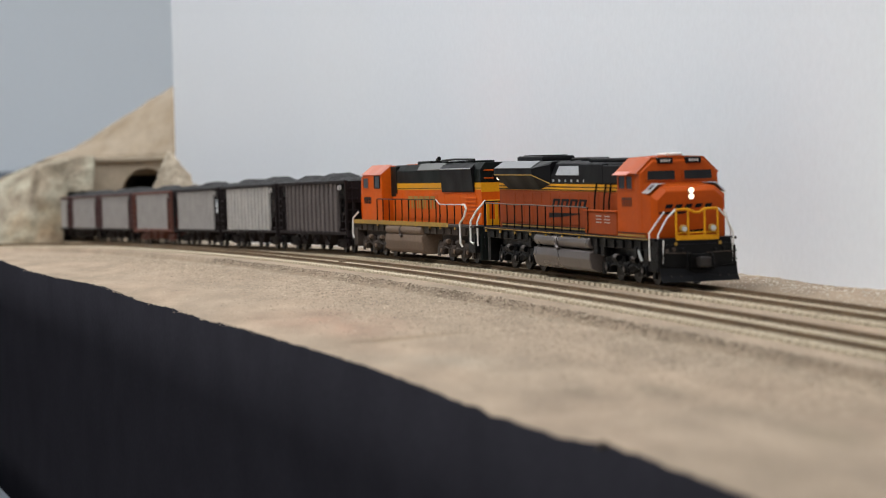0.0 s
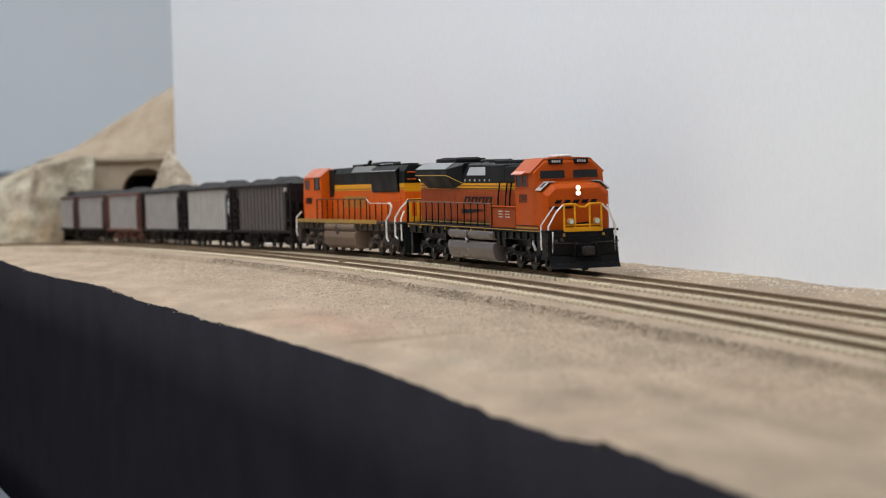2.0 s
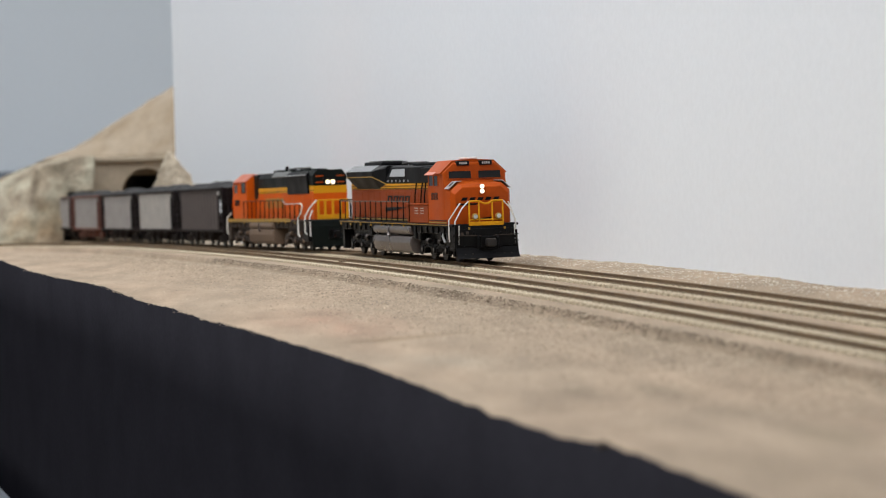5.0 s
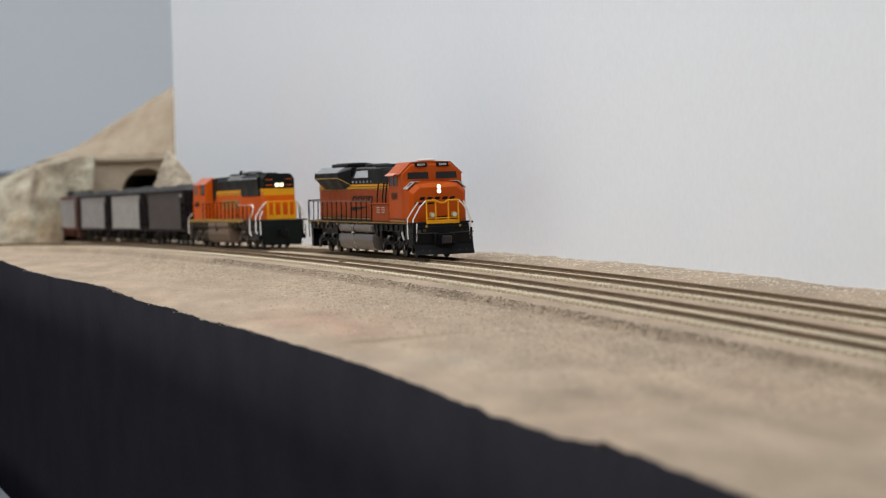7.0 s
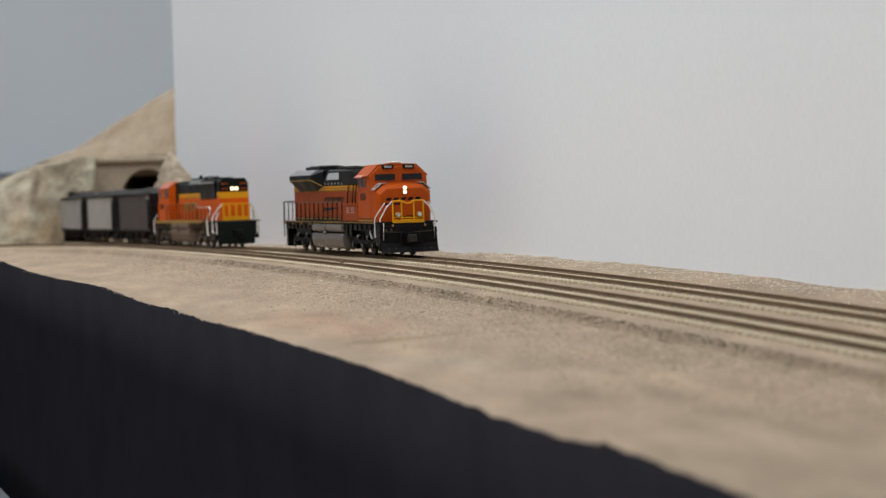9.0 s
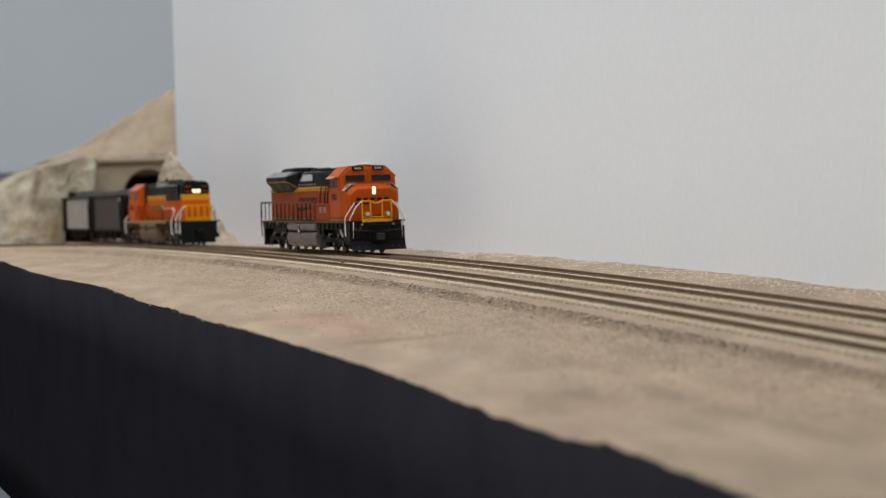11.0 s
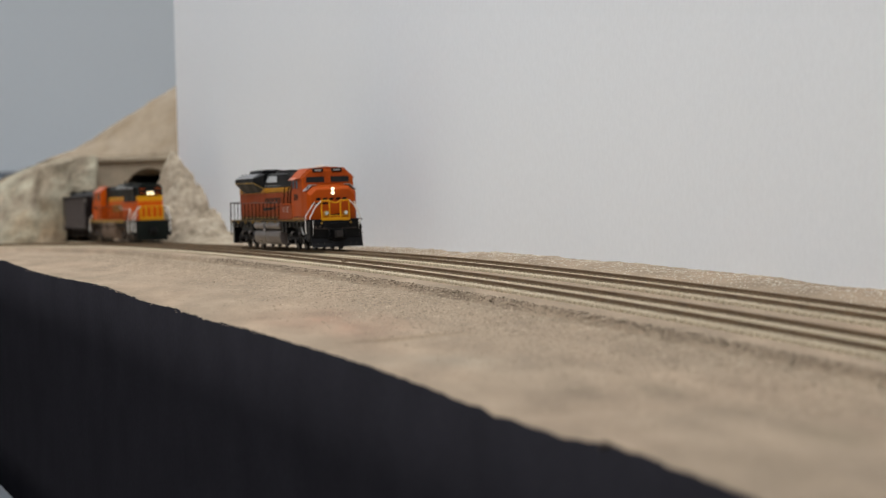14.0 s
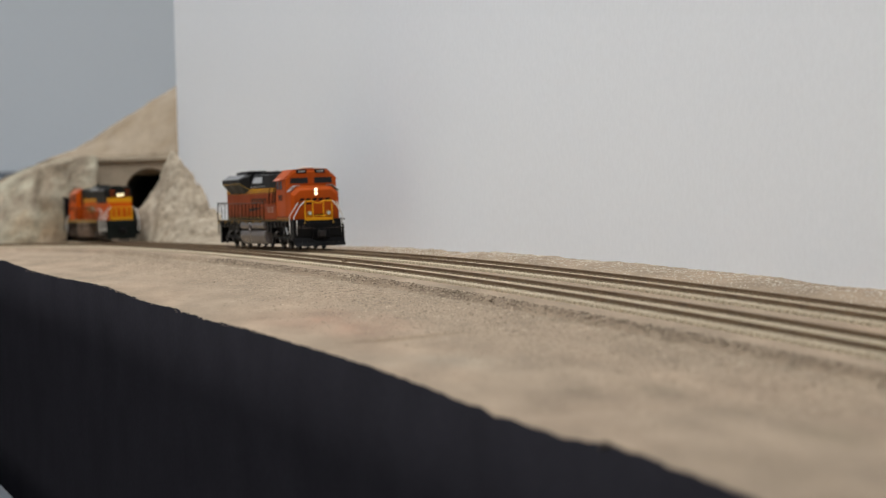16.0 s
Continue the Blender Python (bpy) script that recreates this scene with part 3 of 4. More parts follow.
def loco_truck(parent, x, material, flip=1):
    """A six-wheel truck with side frames, springs and brake cylinders."""
    bm = B()
    for y in (-1.18, 1.18):
        o = 1 if y > 0 else -1
        prism(bm, [(-2.75, 0.62), (-2.5, 0.92), (-0.9, 0.98), (-0.55, 0.80), (0.55, 0.80), (0.9, 0.98), (2.5, 0.92), (2.75, 0.62), (2.3, 0.50), (1.9, 0.62), (1.1, 0.62), (0.6, 0.42), (-0.6, 0.42), (-1.1, 0.62), (-1.9, 0.62), (-2.3, 0.50)], y - 0.09, y + 0.09, "y", 0.03)
        for ax in (-1.95, 0.0, 1.95):
            box(bm, ax - 0.26, ax + 0.26, y - 0.14, y + 0.14, 0.34, 0.74, 0.04)
            drum(bm, (ax, y + o * 0.16, 0.53), 0.17, 0.12, "y", 12, 0.02)
            for d in (-0.42, 0.42):
                drum(bm, (ax + d, y + o * 0.02, 0.86), 0.10, 0.28, "z", 8)
        for cx in (-1.0, 1.0):
            drum(bm, (cx, y + o * 0.13, 0.92), 0.13, 0.55, "x", 10, 0.03)
            rod(bm, [(cx - 0.6, y + o * 0.16, 0.60), (cx, y + o * 0.18, 0.72), (cx + 0.6, y + o * 0.16, 0.60)], 0.035, 5)
        box(bm, -2.85, -2.6, y - 0.05, y + 0.05, 0.25, 0.7, 0.02), box(bm, 2.6, 2.85, y - 0.05, y + 0.05, 0.25, 0.7, 0.02)
    box(bm, -2.6, 2.6, -0.62, 0.62, 0.32, 1.25)
    for y in (-0.98, 0.98):
        for ax in (-0.98, 0.98):
            box(bm, ax - 0.34, ax + 0.34, y - 0.1, y + 0.1, 0.24, 0.78, 0.04)
        box(bm, -2.5, 2.5, y - 0.12, y + 0.12, 0.86, 1.3, 0.03)
    t = part("truck", bm, material, parent, "six-wheel truck with cast side frames", at=pose(x * S, 0, 0))
    # cylinders and caps in lighter tank colours stand for glints on the truck
    for y in (-1.33, 1.33):
        for cx in (-1.0, 1.0):
            part("brake_cylinder", drum(B(), (cx + 0.1, y, 0.98), 0.11, 0.34, "x", 10, 0.03), M_TANK if material is M_UNDER else M_TANKB, t, "brake cylinder, lighter as a glint on the dark truck")
        for ax in (-1.95, 0.0, 1.95):
            part("bearing_cap", drum(B(), (ax, y + (0.04 if y > 0 else -0.04), 0.53), 0.10, 0.07, "y", 10, 0.02), M_TANK if material is M_UNDER else M_TANKB, t)
    for ax in (-1.95, 0.0, 1.95):
        w = part("wheelset", BIG_WHEEL, None, t, at=pose(ax * S, 0, 0.53 * S))
        WHEELSETS.append((w, 0.53 * S, parent))
    return t


def bars(parent, name, x0, x1, z0, z1, y, count, material, tilt=0.0, label="", thick=0.012):
    """Unreadable writing as upright plain bars on a side at y."""
    bm = B()
    w = (x1 - x0) / count
    k, h = w * 0.22, (z1 - z0) * 0.26
    for i in range(count):
        a, u = x0 + i * w, w * 0.8
        for b, c, lo, hi in ((a, a + k, z0, z1), (a + u - k, a + u, z0, z1), (a + k, a + u - k, z1 - h, z1)):
            f, g = tilt * (lo - z0) / (z1 - z0), tilt * (hi - z0) / (z1 - z0)
            prism(bm, [(b + f, lo), (c + f, lo), (c + g, hi), (b + g, hi)], y - thick, y, "y")
    return part(name, bm, material, parent, label)


def coupler(parent, x, d, material):
    bm = B()
    box(bm, min(x, x + d * 0.55), max(x, x + d * 0.55), -0.14, 0.14, 0.80, 1.05, 0.03)
    box(bm, min(x + d * 0.5, x + d * 0.85), max(x + d * 0.5, x + d * 0.85), -0.24, 0.20, 0.72, 1.10, 0.06)
    box(bm, min(x, x + d * 0.1), max(x, x + d * 0.1), -0.34, 0.34, 0.66, 1.2, 0.04)
    return part("coupler", bm, material, parent, "dark knuckle coupler")


def handrail(parent, x0, x1, y, z0, z1, posts, rail_mat, post_mat, r=0.026):
    """A side handrail with one stanchion every step."""
    part("handrail", rod(B(), [(x0 + (x1 - x0) * i / 8, y, z1 + 0.012 * math.sin(i * 2.1)) for i in range(9)], r, 6), rail_mat, parent)
    for i in range(posts):
        x = x0 + (x1 - x0) * i / (posts - 1)
        o = 1 if y > 0 else -1
        part("stanchion", rod(B(), [(x, y + o * 0.02, z0), (x, y, z0 + 0.35), (x, y, z1)], r * 1.15, 5), post_mat, parent)
        if i % 2:
            continue
        part("stanchion_foot", box(B(), x - 0.09, x + 0.09, y + o * 0.0 - 0.03, y + o * 0.0 + 0.03, z0 - 0.26, z0 - 0.14, 0.01), M_YELLOWD, parent)


def fuel_tank(parent, x0, x1, material, z0=0.30, z1=1.24):
    prof = [(-1.36, z1), (-1.56, z1 - 0.06), (-1.60, z1 - 0.35), (-1.50, z0 + 0.14), (-1.25, z0), (1.25, z0), (1.50, z0 + 0.14), (1.60, z1 - 0.35), (1.56, z1 - 0.06), (1.36, z1)]
    t = part("fuel_tank", prism(B(), prof, x0, x1, "x", 0.05), material, parent, "rounded fuel tank between the trucks")
    for y in (-1.28, 1.28):
        mid = x0 + (x1 - x0) * 0.42
        for a, b in ((x0 + 0.15, mid - 0.12), (mid + 0.12, x1 - 0.1)):
            part("air_reservoir", drum(B(), ((a + b) / 2, y * 1.07, 1.42), 0.25, b - a, "x", 14, 0.07), material, parent, smooth=False)
        part("filler_pipe", rod(B(), [(mid, y * 1.13, 1.62), (mid + 0.10, y * 1.26, 1.45), (mid + 0.2, y * 1.27, 1.2), (mid + 0.42, y * 1.27, 1.10)], 0.07, 7), M_UNDERB if material is M_TANKB else M_TANK, parent)
    return t


def window(parent, verts, depth, frame_mat, glass_mat=None):
    """A pane with a raised rim; verts: four corners, in order; depth: outward vector."""
    v = [Vector(p) for p in verts]
    d = Vector(depth)
    c = sum(v, Vector()) / 4
    bm = B()
    outer = [c + (p - c) * 1.14 for p in v]
    ring = [[bm.verts.new(p) for p in outer], [bm.verts.new(p + d) for p in outer], [bm.verts.new(p + d) for p in v], [bm.verts.new(p) for p in v]]
    for a, b in zip(ring, ring[1:]):
        for i in range(4):
            bm.faces.new((a[i], a[(i + 1) % 4], b[(i + 1) % 4], b[i]))
    bmesh.ops.recalc_face_normals(bm, faces=bm.faces)
    f = part("window", bm, frame_mat, parent)
    bm = B()
    lo, hi = [bm.verts.new(p - d * 0.5) for p in v], [bm.verts.new(p + d * 0.35) for p in v]
    bm.faces.new(hi), bm.faces.new(lo[::-1])
    for i in range(4):
        bm.faces.new((lo[i], lo[(i + 1) % 4], hi[(i + 1) % 4], hi[i]))
    bmesh.ops.recalc_face_normals(bm, faces=bm.faces)
    part("pane", bm, glass_mat or M_GLASS, f, "dark glass pane")
    return f


def lamp_pair(parent, centres, r, axis_len, label):
    for c in centres:
        h = part("headlight", drum(B(), (c[0], c[1], c[2]), r * 1.35, axis_len, "x", 14), M_SILVER, parent, label)
        part("lens", drum(B(), (c[0] + (0.06 if axis_len > 0 else 0), c[1], c[2]), r, axis_len, "x", 14, 0.02), M_LAMP, h, "glowing lens")


def lead_locomotive():
    e = tagged(new("lead_locomotive"), "orange and black six-axle diesel locomotive model with lit headlights", "locomotive", "locomotives of the train")
    P = lambda name, bm, m, label="", par=e: part(name, bm, m, par, label)
    # frame and walkway
    P("frame", box(B(), -10.45, 10.35, -1.45, 1.45, 1.30, 1.66, 0.03), M_UNDER, "black underframe")
    P("walkway", box(B(), -10.55, 10.45, -1.58, 1.58, 1.66, 1.76, 0.015), M_BLACK)
    P("centre_frame", box(B(), -9.9, 9.9, -0.95, 0.95, 0.78, 1.31), M_UNDER)
    for y in (-1.588, 1.588):
        P("sill_stripe", box(B(), -10.3, 10.0, y - 0.008, y + 0.008, 1.70, 1.735), M_YELLOWD, "thin yellow sill stripe")
    # long hood: orange lower part, striped band, black top
    P("hood_lower", box(B(), -9.85, 6.45, -1.02, 1.02, 1.76, 3.38, 0.03), M_HOOD, "weathered orange lower hood with doors, darkened as if shaded")
    P("hood_foot_stripe", box(B(), -9.5, 6.44, -1.036, 1.036, 1.765, 1.94), M_BLACK)
    P("hood_foot_line", box(B(), -9.5, 6.44, -1.044, 1.044, 1.84, 1.90), M_YELLOWD)
    P("hood_band", box(B(), -9.86, 6.45, -1.025, 1.025, 3.38, 3.66, 0.0), M_YELLOW, "yellow band below the roof")
    for z in (3.40, 3.52):
        P("band_line", box(B(), -9.87, 6.45, -1.032, 1.032, z, z + 0.035), M_BLACK)
    for x in np.arange(-8.7, 6.0, 1.18):
        for y in (-1.03, 1.03):
            P("hood_door", box(B(), x, x + 1.15, y - 0.012, y + 0.012, 2.02, 3.28, 0.01), M_HOOD)
    prof = [(-1.02, 3.66), (-1.02, 4.0), (-0.80, 4.48), (-0.60, 4.56), (0.60, 4.56), (0.80, 4.48), (1.02, 4.0), (1.02, 3.66)]
    P("hood_top", prism(B(), prof, -9.8, 6.35, "x", 0.02), M_BLACK, "black upper hood")
    # flared radiator at the rear
    prof = [(-1.03, 3.42), (-1.42, 4.02), (-1.42, 4.29), (-0.95, 4.58), (0.95, 4.58), (1.42, 4.29), (1.42, 4.02), (1.03, 3.42)]
    bm = B()
    ring = []
    for x, k in ((-9.30, 1.0), (-4.1, 1.0), (-2.75, 0.0)):
        ring.append([bm.verts.new((x + (0.85 if x < -9 and z < 3.5 else 0.0), y if k else (max(-1.04, min(1.04, y))), z if k else (3.66 if z < 4.1 else 4.45 if z < 4.5 else 4.56))) for y, z in prof])
    for a, b in zip(ring, ring[1:]):
        for i in range(8):
            bm.faces.new((a[i], a[(i + 1) % 8], b[(i + 1) % 8], b[i]))
    bm.faces.new(ring[0]), bm.faces.new(ring[-1][::-1])
    bmesh.ops.recalc_face_normals(bm, faces=bm.faces)
    P("radiator_housing", bm, M_BLACK, "flared black radiator housing")
    for o in (-1, 1):
        bm = B()
        prism(bm, [(o * 1.43, 4.295), (o * 0.97, 4.585), (o * 0.985, 4.60), (o * 1.445, 4.31)], -9.2, -4.2, "x")
        P("radiator_screen", bm, mat("screen_grey", (0.16, 0.165, 0.175), 0.5, var=0.1) if o < 0 else M_SILVER, "grey radiator screen")
        P("radiator_edge", rod(B(), [(-9.28, o * 1.425, 4.02), (-4.1, o * 1.425, 4.02), (-2.8, o * 1.05, 3.66)], 0.022, 5), M_YELLOWD)
    P("fan_deck", box(B(), -8.2, -4.7, -0.72, 0.72, 4.54, 4.79, 0.08), M_BLACK, "raised black cooling fan deck")
    for x in (-7.4, -5.5):
        P("cooling_fan", drum(B(), (x, 0, 4.80), 0.62, 0.06, "z", 24, 0.02), M_UNDER)
    # dynamic brake and inverter details on the roof
    for o in (-1, 1):
        bm = B()
        prism(bm, [(o * 1.045, 4.00), (o * 0.88, 4.36), (o * 0.90, 4.375), (o * 1.065, 4.015)], -2.05, 0.75, "x")
        # silver colour stands for light caught on the sloped hood edge
        P("roof_bright_plate", bm, M_SILVER, "roof plate, silver for the light its slope catches")
        P("roof_box", box(B(), 0.75, 3.6, min(o * 0.3, o * 1.05), max(o * 0.3, o * 1.05), 3.70, 4.46, 0.05), M_BLACK)
        P("roof_box", box(B(), 3.7, 6.2, min(o * 0.3, o * 1.10), max(o * 0.3, o * 1.10), 3.70, 4.40, 0.05), M_BLACK)
    for i in range(7):
        P("roof_latch", box(B(), -3.2 + i * 0.75, -3.08 + i * 0.75, -1.06, -1.02, 3.74, 3.84), M_SILVER)
    P("exhaust_stack", box(B(), -0.9, 0.5, -0.35, 0.35, 4.5, 4.70, 0.05), M_UNDER)
    P("roof_pipe", rod(B(), [(-1.6, -0.5, 4.56), (-1.3, -0.55, 4.64), (-0.9, -0.5, 4.66), (0.8, -0.45, 4.66), (2.6, -0.45, 4.66)], 0.06, 6), M_UNDER)
    P("roof_hatch", box(B(), 1.2, 5.4, -0.75, 0.75, 4.5, 4.66, 0.05), M_BLACK)
    # cab
    bm = B()
    sect = [(6.45, 1.52, 4.12, 1.02, 4.64), (8.66, 1.52, 4.12, 1.02, 4.66), (8.93, 1.51, 4.10, 1.0, 4.54), (9.0, 1.50, 3.69, 1.18, 3.73), (9.06, 1.49, 3.38, 1.10, 3.70), (9.76, 1.43, 3.28, 1.04, 3.62), (10.02, 1.29, 3.12, 0.92, 3.44)]
    ring = []
    for x, w, ze, wr, zr in sect:
        ring.append([bm.verts.new((x, y, z)) for y, z in ((-w, 1.74), (-w, ze), (-wr, zr), (wr, zr), (w, ze), (w, 1.74))])
    for a, b in zip(ring, ring[1:]):
        for i in range(6):
            bm.faces.new((a[i], a[(i + 1) % 6], b[(i + 1) % 6], b[i]))
    bm.faces.new(ring[0]), bm.faces.new(ring[-1][::-1])
    bmesh.ops.recalc_face_normals(bm, faces=bm.faces)
    bmesh.ops.bevel(bm, geom=list(bm.edges), offset=0.035, segments=2, affect="EDGES", profile=0.5)
    cab = P("cab", bm, M_ORANGE, "orange cab with wide nose")
    bm = B()
    prism(bm, [(-1.62, 4.10), (-1.02, 4.675), (0, 4.73), (1.02, 4.675), (1.62, 4.10), (1.56, 4.06), (1.0, 4.62), (-1.0, 4.62), (-1.56, 4.06)], 6.42, 8.80, "x")
    P("cab_roof", bm, M_ORANGE, "rounded orange cab roof", cab)
    for o in (-1, 1):
        P("sunshade", prism(B(), [(o * 1.50, 4.20), (o * 1.74, 4.06), (o * 1.735, 4.03), (o * 1.50, 4.16)], 6.55, 8.05, "x"), M_PEACH, "tilted orange sunshade over the cab window", cab)
        y = o * 1.525
        for a, b in ((6.72, 7.38), (7.54, 8.16)):
            window(cab, [(a, y, 3.54), (b, y, 3.54), (b, y, 4.0), (a, y, 4.0)], (0, o * 0.03, 0), M_ORANGE)
        window(cab, [(9.0, o * 0.18, 3.85), (9.0, o * 1.26, 3.85), (8.965, o * 1.24, 4.18), (8.965, o * 0.18, 4.18)], (0.035, 0, 0.004), M_ORANGE)
        nb = P("number_board", box(B(), 8.80, 9.04, o * 0.55 - 0.30, o * 0.55 + 0.30, 4.44, 4.66, 0.03), M_BLACK, "black number board", cab)
        for q in range(4):
            part("mark", box(B(), 9.035, 9.05, o * 0.55 - 0.19 + q * 0.1, o * 0.55 - 0.12 + q * 0.1, 4.50, 4.60), M_CAR_LIGHT, nb, "plain pale bar in place of a digit")
        # silver plate paints the bright reflection on the nose shoulder
        P("nose_step", prism(B(), [(o * 1.485, 3.37), (o * 1.10, 3.70), (o * 0.86, 3.71), (o * 0.86, 3.735), (o * 1.11, 3.74), (o * 1.505, 3.40)], 9.04, 9.72, "x"), M_SILVER, "silver plate for the shine on the nose shoulder", cab)
        P("nose_step_mark", prism(B(), [(o * 1.36, 3.50), (o * 1.18, 3.645), (o * 1.20, 3.675), (o * 1.38, 3.53)], 9.38, 9.56, "x"), M_BLACK, "", cab)
        bars(cab, "road_number", 7.0, 8.1, 2.88, 3.22, y, 4, M_NUMBER, 0, "plain bars in place of the road number")
        P("cab_sill_stripe", box(B(), 6.5, 9.4, y - 0.012, y + 0.012, 1.80, 1.86), M_YELLOWD, "", cab)
        P("cab_sill_stripe", box(B(), 6.5, 9.4, y - 0.012, y + 0.012, 1.90, 1.94), M_BLACK, "", cab)
        P("side_vent", box(B(), 2.7, 6.35, o * 1.42 - 0.1, o * 1.42 + 0.1, 1.76, 2.66, 0.05), M_HOOD, "orange side equipment box", e)
        P("box_lip", box(B(), 2.66, 6.4, min(o * 1.3, o * 1.56), max(o * 1.3, o * 1.56), 2.655, 2.70, 0.01), M_ORANGE, "top lip of the equipment box")
        for i in range(2):
            for j in range(3):
                P("stencil_mark", box(B(), 4.05 + i * 0.95, 4.65 + i * 0.95, o * 1.522 - 0.006, o * 1.522 + 0.006, 2.22 + j * 0.12, 2.26 + j * 0.12), M_CAR_LIGHT)
        for a in (2.85, 3.9, 4.5):
            P("side_strut", rod(B(), [(a, o * 1.16, 2.60), (a + 0.02, o * 1.14, 3.1), (a + 0.08, o * 1.07, 3.70)], 0.034, 5), M_BLACK)
        bars(e, "lettering", -2.6, 1.7, 2.74, 3.06, o * 1.05 if o < 0 else 1.06, 4, M_BLACK, 0.22, "plain dark bars in place of the company lettering")
        P("swoosh", prism(B(), [(-3.0, 2.48), (1.0, 2.50), (-1.2, 2.34), (-3.0, 2.28)], min(o * 1.045, o * 1.06), max(o * 1.045, o * 1.06), "y"), M_BLACK, "dark wedge mark")
    for i in range(5):
        y = -1.0 + i * 0.38
        P("nose_lettering", prism(B(), [(y, 2.83), (y + 0.25, 2.83), (y + 0.33, 2.97), (y + 0.08, 2.97)], 10.02, 10.045, "x"), M_BLACK, "plain dark bars in place of the nose lettering", cab)
    P("nose_swoosh", prism(B(), [(-1.22, 2.70), (-0.1, 2.70), (-0.3, 2.62), (-1.22, 2.62)], 10.02, 10.045, "x"), M_BLACK, "", cab)
    P("nose_line", prism(B(), [(-0.4, 1.92), (0.5, 1.98), (0.5, 2.06), (-0.4, 2.0)], 10.02, 10.045, "x"), M_BLACK, "", cab)
    P("nose_door", box(B(), 10.015, 10.04, 0.35, 0.95, 1.9, 2.7, 0.01), M_ORANGE, "", cab)
    # white block on the roof paints its highlight
    P("roof_highlight", box(B(), 7.6, 8.6, -0.35, 0.30, 4.72, 4.83, 0.05), M_WHITE, "low white block for the bright highlight on the cab roof", cab)
    P("headlight_box", box(B(), 9.98, 10.08, -0.13, 0.13, 3.12, 3.58, 0.03), M_ORANGE, "", cab)
    for z in (3.24, 3.46):
        h = part("headlight", drum(B(), (10.09, 0, z), 0.115, 0.06, "x", 16), M_SILVER, cab, "lit nose headlight")
        part("lens", drum(B(), (10.125, 0, z), 0.095, 0.03, "x", 16, 0.01), M_LAMP, h, "glowing lens")
    # front platform, yellow gate, ditch lights, plow
    P("front_platform", box(B(), 9.9, 10.62, -1.5, 1.36, 1.42, 1.76, 0.02), M_BLACK)
    g = P("end_gate", box(B(), 10.56, 10.64, -0.82, 0.82, 1.68, 1.86, 0.02), M_YELLOW, "yellow end gate with posts")
    for y in (-0.80, -0.34, 0.30, 0.80):
        part("gate_post", rod(B(), [(10.6, y, 1.7), (10.6, y, 2.80)], 0.045, 6), M_YELLOW, g)
    part("gate_rail", rod(B(), [(10.6, -0.80, 2.80), (10.6, -0.34, 2.80), (10.62, -0.1, 2.68), (10.62, 0.1, 2.68), (10.6, 0.30, 2.80), (10.6, 0.80, 2.80)], 0.045, 6), M_YELLOW, g)
    part("gate_rail", rod(B(), [(10.6, -0.80, 1.95), (10.6, 0.80, 1.95)], 0.03, 6), M_YELLOW, g)
    for y in (-0.56, 0.56):
        d = part("ditch_light", drum(B(), (10.68, y, 2.10), 0.14, 0.2, "x", 14, 0.02), M_YELLOWD, e, "round ditch light")
        part("lens", drum(B(), (10.78, y, 2.10), 0.10, 0.03, "x", 12), M_SILVER, d)
    for o in (-1, 1):
        P("grab_rail", rod(B(), [(9.88, o * 1.55, 0.95), (9.90, o * 1.58, 1.1), (9.92, o * 1.58, 1.95), (10.1, o * 1.42, 2.25), (10.35, o * 1.15, 2.72)], 0.035, 7), M_WHITE, "white step handrail")
        P("grab_rail", rod(B(), [(10.45, o * 1.45, 1.05), (10.46, o * 1.45, 1.9), (10.55, o * 1.12, 2.5), (10.6, o * 0.82, 2.80)], 0.035, 7), M_WHITE, "white corner handrail")
        P("grab_rail", rod(B(), [(10.62, o * 1.32, 0.85), (10.64, o * 1.32, 1.7)], 0.03, 6), M_WHITE)
        P("step_well", box(B(), 9.75, 10.55, min(o * 1.1, o * 1.5), max(o * 1.1, o * 1.5), 0.55, 1.45, 0.02), M_UNDER, "black step well")
        for z in (0.62, 0.92, 1.22):
            P("step", box(B(), 9.8, 10.5, min(o * 1.48, o * 1.56), max(o * 1.48, o * 1.56), z, z + 0.05), M_UNDER)
        P("cut_lever", rod(B(), [(10.72, o * 1.4, 1.0), (10.74, o * 1.35, 1.25), (10.74, o * 0.3, 1.22)], 0.022, 5), M_UNDERB)
        P("air_hose", rod(B(), [(10.7, o * 0.45, 1.25), (10.86, o * 0.48, 1.1), (10.9, o * 0.5, 0.8), (10.88, o * 0.52, 0.62)], 0.045, 6), M_UNDER)
        P("marker", box(B(), 10.64, 10.70, o * 0.85 - 0.05, o * 0.85 + 0.05, 1.50, 1.62, 0.02), M_YELLOWD)
    P("pilot", box(B(), 10.25, 10.66, -1.34, 1.34, 0.62, 1.55, 0.03), M_UNDER, "black pilot beam")
    bm = B()
    rows = []
    for y in (-1.48, -1.2, -0.7, -0.2, 0.2, 0.7, 1.2, 1.48):
        x = 10.95 - 0.10 * abs(y)
        top = 0.86 if abs(y) > 1.4 else 0.76 if abs(y) > 0.6 else 0.62
        rows.append([(x - 0.12, y, top), (x - 0.16, y, 0.7 if top > 0.7 else 0.5), (x - 0.06, y, 0.42), (x + 0.10, y, 0.20)])
    vs = [[bm.verts.new(p) for p in r] for r in rows]
    bk = [[bm.verts.new((p[0] - 0.05, p[1], p[2])) for p in r] for r in rows]
    for grid, sgn in ((vs, 1), (bk, -1)):
        for a, b in zip(grid, grid[1:]):
            for i in range(3):
                bm.faces.new((a[i], b[i], b[i + 1], a[i + 1])[::sgn])
